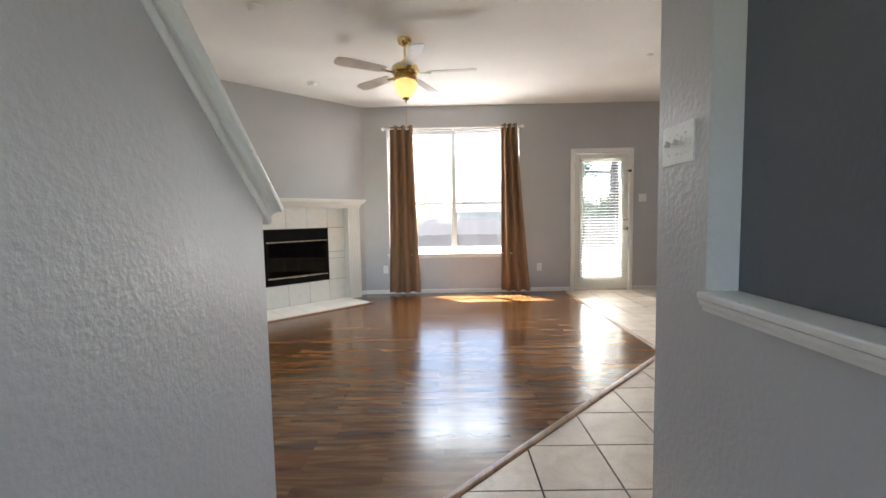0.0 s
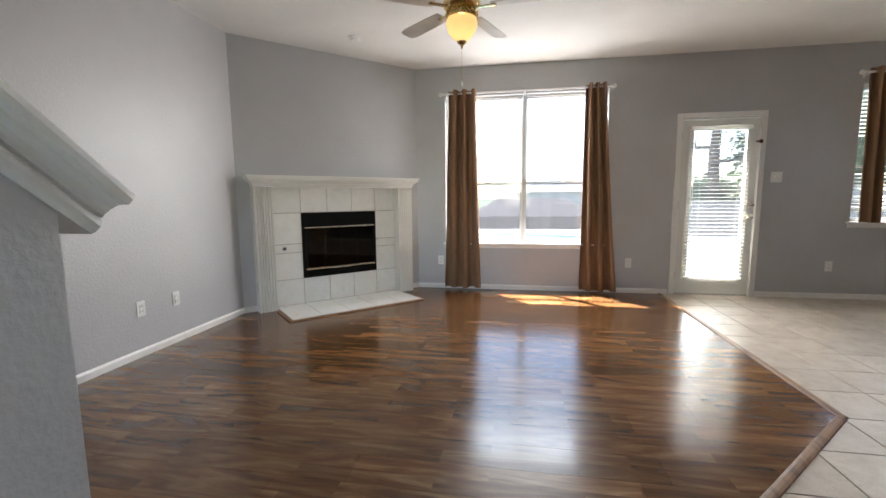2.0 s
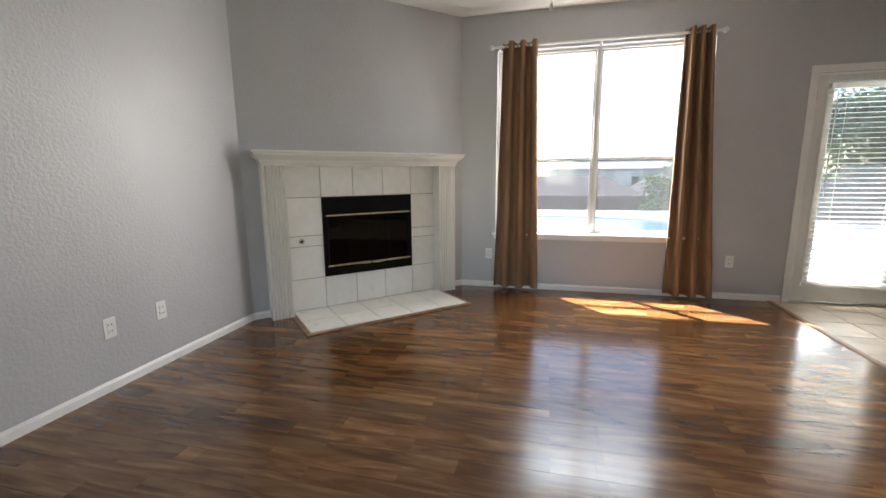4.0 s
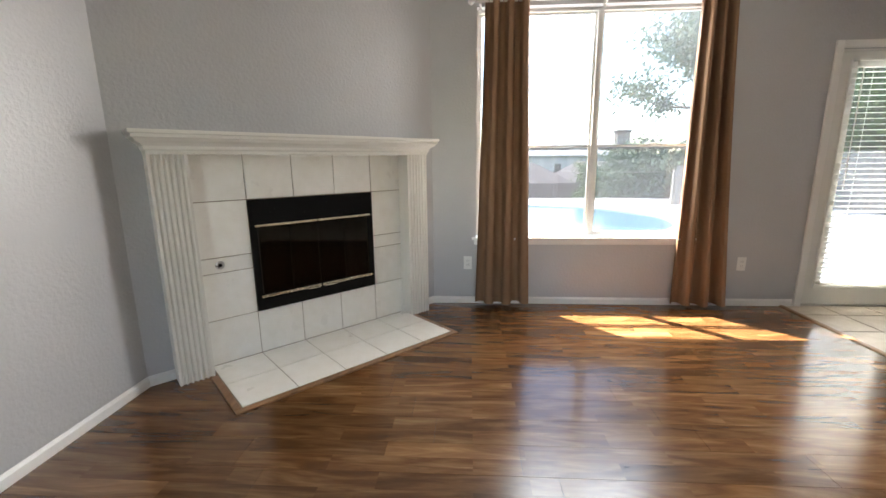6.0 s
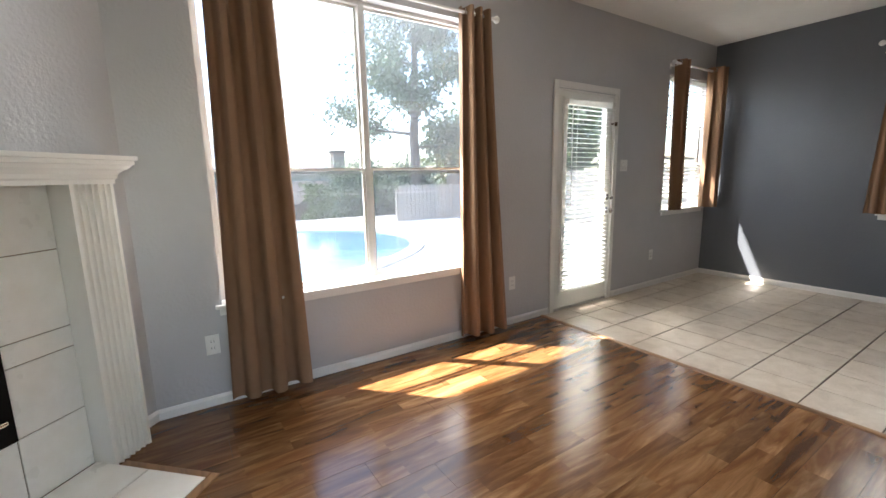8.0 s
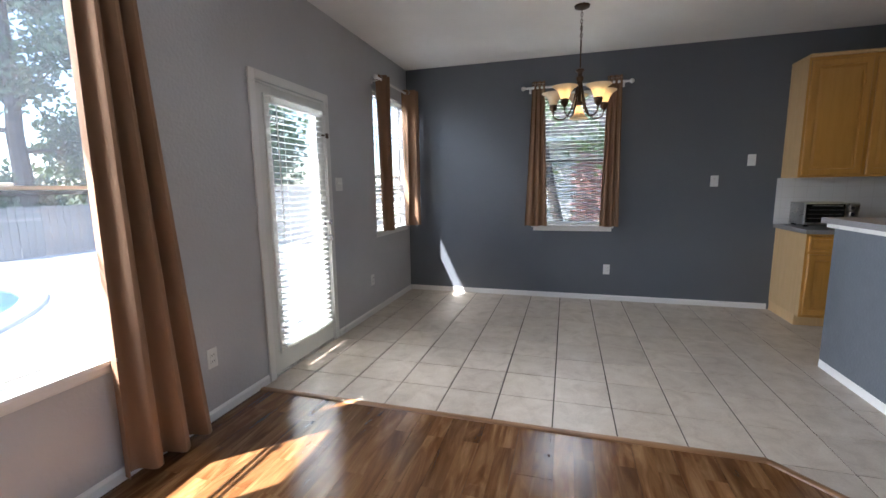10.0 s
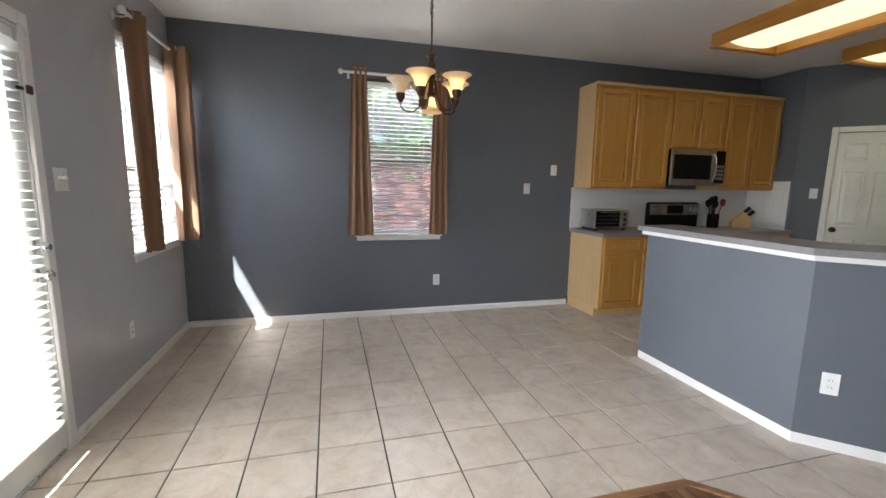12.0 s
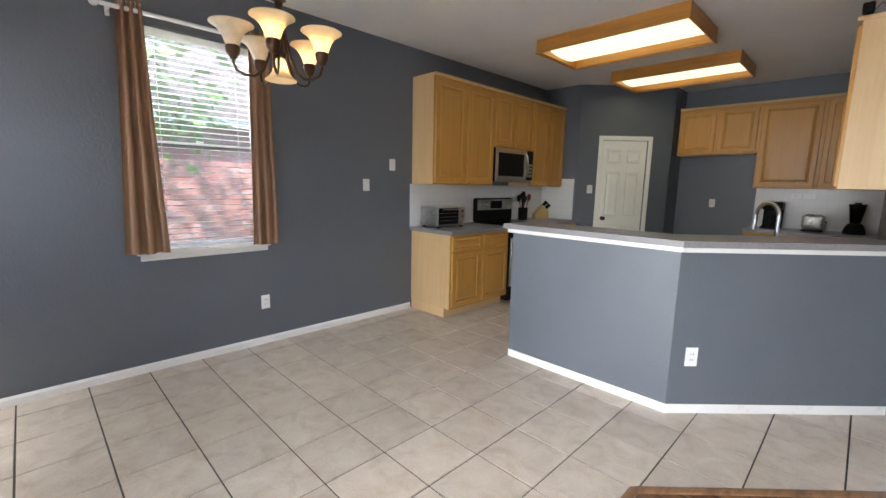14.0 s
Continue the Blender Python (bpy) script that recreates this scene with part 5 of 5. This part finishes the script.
def water_mat():
    m = Mat("blue_pool_water")
    m.color(m.ramp(m.noise(2.0, 4.0, 0.6), [(0.3, (0.06, 0.2, 0.27)), (0.7, (0.09, 0.26, 0.33))]))
    m.rough(0.06)
    m.bump(m.noise(5.0, 4.0, 0.6, None, 0.8), 0.12, 0.02)
    return m.m


def leaf_mat(name, a, b):
    m = Mat(name).set(Roughness=0.6)
    g_ = m.t.nodes.new("ShaderNodeNewGeometry")
    m.color(m.ramp(g_.outputs["Random Per Island"], [(0.0, a), (1.0, b)]))
    thin = m.node("ShaderNodeBsdfTranslucent")
    thin.inputs[0].default_value = (*b, 1)
    mx = m.node("ShaderNodeMixShader", Fac=0.3)
    m.link(m.b.outputs[0], mx.inputs[1])
    m.link(thin.outputs[0], mx.inputs[2])
    m.link(mx.outputs[0], m.t.nodes["Material Output"].inputs[0])
    return m.m


LEAF = leaf_mat("dull_green_leaves", (0.08, 0.13, 0.07), (0.17, 0.23, 0.14))
LEAF_WARM = leaf_mat("bright_green_leaves", (0.05, 0.095, 0.022), (0.13, 0.2, 0.055))

# one sheet that drops beyond the pool and reaches the horizon
bm = bm_new()
prof = [(-60, -0.3), (6.0, -0.3), (19.5, -0.3), (22.0, -1.55), (60, -1.7), (900, -2.0)]
xs = [-900, -60, -10, 0, 10, 60, 900]
grid = [[bm.verts.new((x, y, z)) for x in xs] for y, z in prof]
for p, q in zip(grid, grid[1:]):
    for k in range(len(xs) - 1):
        bm.faces.new((p[k], p[k + 1], q[k + 1], q[k]))
structure("ground", bm, GRASS, "flat lawn that falls away beyond the pool", "ground")


def pool_outline(grow, n=56):
    pts = []
    for k in range(n):
        a = 2 * math.pi * k / n
        bend = 1 + 0.12 * math.sin(2 * a + 0.6)
        pts.append((-1.2 + (4.6 * bend + grow) * math.cos(a), 13.0 + (3.7 * bend + grow) * math.sin(a)))
    return pts


bm = bm_new()
inner, rim = pool_outline(0.3), [(-14.0, 7.062), (9.4, 7.062), (9.4, 19.4), (-14.0, 19.4)]
vi = [bm.verts.new((x, y, -0.15)) for x, y in inner]
vo = [bm.verts.new((x, y, -0.15)) for x, y in rim]
ei = [bm.edges.new((vi[k], vi[(k + 1) % len(vi)])) for k in range(len(vi))]
eo = [bm.edges.new((vo[k], vo[(k + 1) % 4])) for k in range(4)]
bmesh.ops.triangle_fill(bm, use_beauty=True, edges=ei + eo)
down = bmesh.ops.extrude_face_region(bm, geom=list(bm.faces))["geom"]
bmesh.ops.translate(bm, vec=(0, 0, -0.14), verts=[v for v in down if isinstance(v, bmesh.types.BMVert)])
structure("patio", bm, CONCRETE, "sunlit pale concrete patio round the pool", "patio")
bm = bm_new()
o, i = pool_outline(0.3), pool_outline(0.0)
for k in range(len(o)):
    j = (k + 1) % len(o)
    prism(bm, [i[k], o[k], o[j], i[j]], -0.28, -0.1)
structure("pool_coping", bm, COPING, "curved white pool coping", "pool edge")
structure("pool_water", prism(bm_new(), pool_outline(-0.002), -0.29, -0.135), water_mat(), "blue swimming pool water", "water")


def fence(a, b, z, h, mat, label):
    a, b = Vector((*a, z)), Vector((*b, z))
    n = int((b - a).length / 0.15)
    f = thing("fence", a, label, "fence", rz=math.degrees(math.atan2(b.y - a.y, b.x - a.x)))
    ln = (b - a).length
    r = random.Random(n)
    mesh = None
    for k in range(n):
        if mesh is None:
            ob = part("board", boxed((0, -0.01, 0), (0.142, 0.01, h), 0.003), mat, f)
            mesh = ob.data
        else:
            ob = new("board", mesh)
            ob.parent = f
        ob.matrix_basis = pose(k * ln / n, r.uniform(-0.006, 0.006), r.uniform(-0.02, 0.02))
    for zz in (0.3, h - 0.3):
        part("rail", boxed((0, 0.02, zz), (ln, 0.06, zz + 0.09)), mat, f)
    for k in range(int(ln / 2.4) + 1):
        part("post", boxed((k * 2.4 - 0.045, 0.062, -0.1), (k * 2.4 + 0.045, 0.15, h - 0.1)), mat, f)


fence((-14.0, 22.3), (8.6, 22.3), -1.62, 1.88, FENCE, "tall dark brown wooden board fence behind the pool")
fence((9.6, 20.0), (9.6, 4.0), -0.3, 1.72, FENCE_LIT, "wooden side fence coloured pale for the sun on it")
fence((5.5, 16.8), (9.4, 16.8), -0.3, 1.32, FENCE_LIT, "wooden fence coloured pale for the sun on it")


def tree(at, h, spread, seed, leaves, mat, label, trunk=0.2, low=0.35, lean=(0, 0), size=0.16, gap=0.75):
    r = random.Random(seed)
    t = thing("tree", at, label, "tree", "garden trees")
    bm = bm_new()
    path = [Vector((lean[0] * (k / 6) ** 1.3 + r.uniform(-0.06, 0.06), lean[1] * (k / 6) ** 1.3 + r.uniform(-0.06, 0.06), h * 0.86 * k / 6)) for k in range(7)]
    path[0] = Vector((0, 0, -0.1))
    tube(bm, path, [trunk * (1 - 0.13 * k) for k in range(7)], 9)
    tips = []
    for k in range(13):
        f = low + (0.95 - low) * (k + 0.5) / 13
        i = min(5, int(f * 6))
        p = path[i].lerp(path[i + 1], f * 6 - i)
        a = 2.4 * k + r.uniform(-0.4, 0.4)
        ln = spread * (0.55 + 0.45 * math.sin(math.pi * (0.25 + 0.7 * f))) * r.uniform(0.75, 1.1)
        e = p + Vector((math.cos(a) * ln, math.sin(a) * ln, ln * r.uniform(0.15, 0.6)))
        mid = p.lerp(e, 0.5) + Vector((0, 0, -0.08 * ln))
        tube(bm, [p, mid, e], [trunk * 0.3, trunk * 0.17, trunk * 0.06], 6)
        tips += [(mid, 0.4), (p.lerp(e, 0.75), 0.5), (e, 0.55)]
        for _ in range(2):
            e2 = mid.lerp(e, r.random()) + Vector((r.uniform(-1, 1), r.uniform(-1, 1), r.uniform(-0.2, 0.8))) * ln * 0.4
            tube(bm, [mid, e2], [trunk * 0.12, trunk * 0.04], 5)
            tips.append((e2, 0.5))
    part("trunk", bm, BARK, t, "", True)
    verts, faces = [], []
    for _ in range(leaves):
        c, s = r.choice(tips)
        c = c + Vector((r.gauss(0, 1), r.gauss(0, 1), r.gauss(0, 0.8))) * s * gap * spread * 0.42
        u = Vector((r.uniform(-1, 1), r.uniform(-1, 1), r.uniform(-1, 1))).normalized()
        v = u.orthogonal().normalized()
        w = u.cross(v)
        q = size * r.uniform(0.6, 1.3)
        n0 = len(verts)
        verts += [c - v * q, c - v * q * 0.1 + w * q * 0.45, c + v * q, c - v * q * 0.1 - w * q * 0.45]
        faces += [(n0, n0 + 1, n0 + 2), (n0, n0 + 2, n0 + 3)]
    me = bpy.data.meshes.new("crown")
    me.from_pydata(verts, [], faces)
    me.materials.append(mat)
    ob = new("crown", me)
    ob.parent = t


tree((7.2, 18.6, -0.3), 11.0, 3.3, 21, 19000, LEAF, "tall tree with loose dull green foliage behind the pool", 0.24, 0.26, (0.3, 0.3), 0.1, 0.5)
tree((13.5, 21.5, -1.3), 6.6, 2.8, 22, 9000, LEAF_WARM, "leafy bright green tree behind the side fence", 0.22, 0.25, (0, 0), 0.17, 0.9)
tree((11.8, 15.5, -0.3), 4.8, 2.0, 25, 6000, LEAF_WARM, "leafy bright green tree behind the side fence", 0.16, 0.3, (0, 0), 0.14, 0.9)
tree((7.2, 4.95, -0.3), 5.2, 1.7, 23, 1700, LEAF_WARM, "slender leaning tree outside the side window", 0.11, 0.4, (0.3, 1.0), 0.1)
tree((5.3, 20.4, -0.9), 2.6, 1.0, 31, 5000, LEAF, "low bushy dull green tree by the fence", 0.07, 0.08, (0.1, 0), 0.09, 1.1)
tree((7.4, 19.3, -0.32), 2.2, 1.0, 32, 5000, LEAF, "low bushy dull green tree by the fence", 0.07, 0.08, (0, 0.1), 0.09, 1.1)
tree((4.3, 21.3, -1.3), 2.7, 0.7, 33, 2600, LEAF_WARM, "low bushy green tree by the fence", 0.06, 0.08, (0, 0), 0.08, 1.0)
tree((6.2, 20.9, -1.0), 3.0, 1.2, 34, 5000, LEAF, "low bushy dull green tree by the fence", 0.07, 0.08, (0, 0.1), 0.09, 1.1)


def house(at, w, d, wall_h, roof_h, rz, label, along=True, wall=None, roof=None):
    h = thing("house", at, label, "house", "neighbouring houses", rz=rz)
    a, b = w / 2, d / 2
    part("wall", boxed((-a, -b, 0), (a, b, wall_h)), wall or STUCCO, h)
    bm = bm_new()
    e = 0.5
    if along:
        pts = [(-a - e, -b - e, wall_h), (a + e, -b - e, wall_h), (a + e, b + e, wall_h), (-a - e, b + e, wall_h), (-a * 0.55, 0, wall_h + roof_h), (a * 0.55, 0, wall_h + roof_h)]
        fs = [(0, 1, 5, 4), (1, 2, 5), (2, 3, 4, 5), (3, 0, 4), (3, 2, 1, 0)]
    else:
        pts = [(-a - e, -b - e, wall_h), (a + e, -b - e, wall_h), (a + e, b + e, wall_h), (-a - e, b + e, wall_h), (0, -b - e, wall_h + roof_h), (0, b + e, wall_h + roof_h)]
        fs = [(0, 1, 4), (1, 2, 5, 4), (2, 3, 5), (3, 0, 4, 5), (3, 2, 1, 0)]
    vs = [bm.verts.new(p) for p in pts]
    for f in fs:
        bm.faces.new([vs[k] for k in f])
    part("roof", bm, roof or SHINGLE, h, "grey-brown shingle roof")
    for x in (-a * 0.55, 0.05 * a, a * 0.6):
        win = part("window", boxed((x - 0.5, -b - 0.04, wall_h * 0.38), (x + 0.5, -b - 0.002, wall_h * 0.78), 0.01), TRIM, h)
        part("pane", boxed((x - 0.44, -b - 0.05, wall_h * 0.4), (x + 0.44, -b - 0.0405, wall_h * 0.76)), BLACK, win)
    return h


house((1.2, 34.0, -1.7), 9.0, 8.0, 1.3, 1.5, 0, "low tan neighbouring house with a shingle roof")
h2 = house((8.6, 37.0, -1.7), 4.6, 9.0, 1.25, 1.6, 0, "pale neighbouring house with a gable end", False)
part("gable_vent", moved(lathe(bm_new(), [(0.0, 0.0), (0.42, 0.0), (0.42, 0.06), (0.0, 0.06)], 20), pose(0, -5.0, 1.9, 90)), BLACK, h2)
house((9.0, 62.0, -1.8), 17, 12, 3.6, 4.2, 4, "large far neighbouring house with a hipped roof, coloured pale for haze", True, HAZY_FAR, HAZY_FAR)
ck = thing("chimney", (11.6, 39.5, 1.2), "brick chimney on the far roof", "chimney")
part("stack", boxed((-0.5, -0.4, -1.8), (0.5, 0.4, 2.2), 0.02), STUCCO, ck)
part("cap", boxed((-0.6, -0.5, 2.2005), (0.6, 0.5, 2.4), 0.03), SHINGLE, ck)

# neighbour's brick wall and eave past the side window
BRICK = Mat("red_brown_brick")
bcol = BRICK.ramp(BRICK.random(), [(0.0, (0.28, 0.11, 0.085)), (0.5, (0.38, 0.18, 0.145)), (1.0, (0.46, 0.28, 0.24))])
BRICK.color(BRICK.mix(0.35, bcol, BRICK.ramp(BRICK.noise(30.0, 5.0), [(0.3, (0.5,) * 3), (0.7, (1,) * 3)]), "MULTIPLY"))
BRICK.rough(0.85)
BRICK.bump(BRICK.noise(60.0, 4.0), 0.3, 0.004)
BRICK = BRICK.m
MORTAR = ground_mat("pale_mortar", (0.52, 0.49, 0.45), (0.62, 0.59, 0.55), 0.9, 6.0)
nb = thing("brick_house", (8.6, 5.0, -0.3), "neighbour's red brick house with pale mortar and shingle roof", "house")
part("wall", boxed((0.0, -6.0, 0.0), (0.2, 2.2, 2.5)), MORTAR, nb, "brick wall with pale mortar")
part("soffit", boxed((-0.25, -6.0, 2.5005), (0.4, 2.5, 2.62)), TRIM, nb, "white eave")
bm = bm_new()
for v in ((-0.3, -6, 2.621), (-0.3, 2.6, 2.621), (5, 2.6, 5.6), (5, -6, 5.6), (5, -6, 2.621), (5, 2.6, 2.621)):
    bm.verts.new(v)
bm.verts.ensure_lookup_table()
for f in ((0, 1, 2, 3), (0, 3, 4), (1, 5, 2), (2, 5, 4, 3), (0, 4, 5, 1)):
    bm.faces.new([bm.verts[k] for k in f])
part("roof", bm, SHINGLE, nb, "grey-brown shingle roof")
brick_mesh = None
for j in range(30):
    for k in range(11):
        y = -2.6 + k * 0.215 + (0.1075 if j % 2 else 0)
        z = 0.25 + j * 0.075
        if brick_mesh is None:
            ob = part("brick", boxed((-0.012, 0.0, 0.0), (-0.0005, 0.203, 0.063), 0.003), BRICK, nb)
            brick_mesh = ob.data
        else:
            ob = new("brick", brick_mesh)
            ob.parent = nb
        ob.location = (0, y, z)

# ---- floor pieces ----
# laminate planks run along x; the tile begins past a wooden strip
EDGE_X, EDGE_C = 1.828, 2.139
boards = thing("laminate_floor", (0, 0, 0), "glossy walnut-brown laminate plank floor", "floor", kind="structure")
rng = random.Random(4)
y = 0.955
while y < NY:
    y1 = min(y + 0.191, NY)
    x = WX - rng.random() * 1.2
    while x < EDGE_X:
        x1 = x + 1.215
        poly = [(max(x, WX) + 0.0007, y + 0.0007), (min(x1, EDGE_X) - 0.0007, y + 0.0007), (min(x1, EDGE_X) - 0.0007, y1 - 0.0007), (max(x, WX) + 0.0007, y1 - 0.0007)]
        if poly[1][0] > poly[0][0]:
            poly = clip_poly(poly, 1, -1, -EDGE_C)           # north-west of the slanting strip
            if poly:
                poly = clip_poly(poly, -1, 1, NY - (WX + fe))   # before the fireplace wall
            if len(poly) > 2:
                part("plank", prism(bm_new(), poly, -0.006, 0.0), LAMINATE, boards)
        x = x1
    y = y1

strip = thing("floor_strip", (0, 0, 0), "low brown wooden transition strip between laminate and tile", "floor trim", kind="structure")
SP = [(-0.024, 0.0005), (-0.02, 0.006), (-0.008, 0.009), (0.008, 0.009), (0.02, 0.006), (0.024, 0.0005)]
corner = (EDGE_X, EDGE_X + EDGE_C, 0)
part("bar", sweep(bm_new(), SP, (EDGE_X, NY, 0), (corner[0], corner[1] - 0.008, 0)), STRIP, strip)
part("bar", sweep(bm_new(), SP, (corner[0] - 0.004, corner[1] - 0.004, 0), (-0.566, -0.566 + EDGE_C, 0)), STRIP, strip)

tiles = thing("tile_floor", (0, 0, 0), "square beige ceramic floor tiles with dark grout", "floor", kind="structure")
PX, PY, X0, Y0, JT = 0.342, 0.3415, 2.503, 4.2985, 0.0042
whole = None
for i in range(-10, 8):
    for j in range(-19, 9):
        a, b = X0 + i * PX, Y0 + j * PY
        rect = [(a + JT, b + JT), (a + PX - JT, b + JT), (a + PX - JT, b + PY - JT), (a + JT, b + PY - JT)]
        for nx, ny, c in ((1, 0, EX), (0, 1, NY), (-1, 0, 0.565), (0, -1, -SY)):
            rect = clip_poly(rect, nx, ny, c) if len(rect) > 2 else []
        if len(rect) < 3 or (a > 3.27 and b + PY < 0.1) or (a < 0.98 and b + PY < 0.3) or (1.2 < a < 4.4 and b + PY < -0.5):
            continue
        east = clip_poly(rect, -1, 0, -EDGE_X)
        west = clip_poly(clip_poly(rect, 1, 0, EDGE_X) or [], -1, 1, EDGE_C) if clip_poly(rect, 1, 0, EDGE_X) else []
        plain = len(east) == 4 and abs(east[1][0] - east[0][0] - (PX - 2 * JT)) < 1e-4 and abs(east[2][1] - east[1][1] - (PY - 2 * JT)) < 1e-4
        if plain and whole:
            ob = new("tile", whole)
            ob.parent = tiles
            ob.location = (a, b, 0)
            continue
        bm = bm_new()
        for poly in (east, west):
            if len(poly) > 2:
                prism(bm, poly, -0.006, 0.0)
        if not bm.verts:
            bm.free()
            continue
        if plain:
            moved(bm, Matrix.Translation((-a, -b, 0)))
            bmesh.ops.bevel(bm, geom=[e for e in bm.edges if all(v.co.z > -0.001 for v in e.verts)], offset=0.002, segments=1, affect="EDGES")
            ob = part("tile", bm, TILE, tiles)
            ob.location = (a, b, 0)
            whole = ob.data
        else:
            part("tile", bm, TILE, tiles)
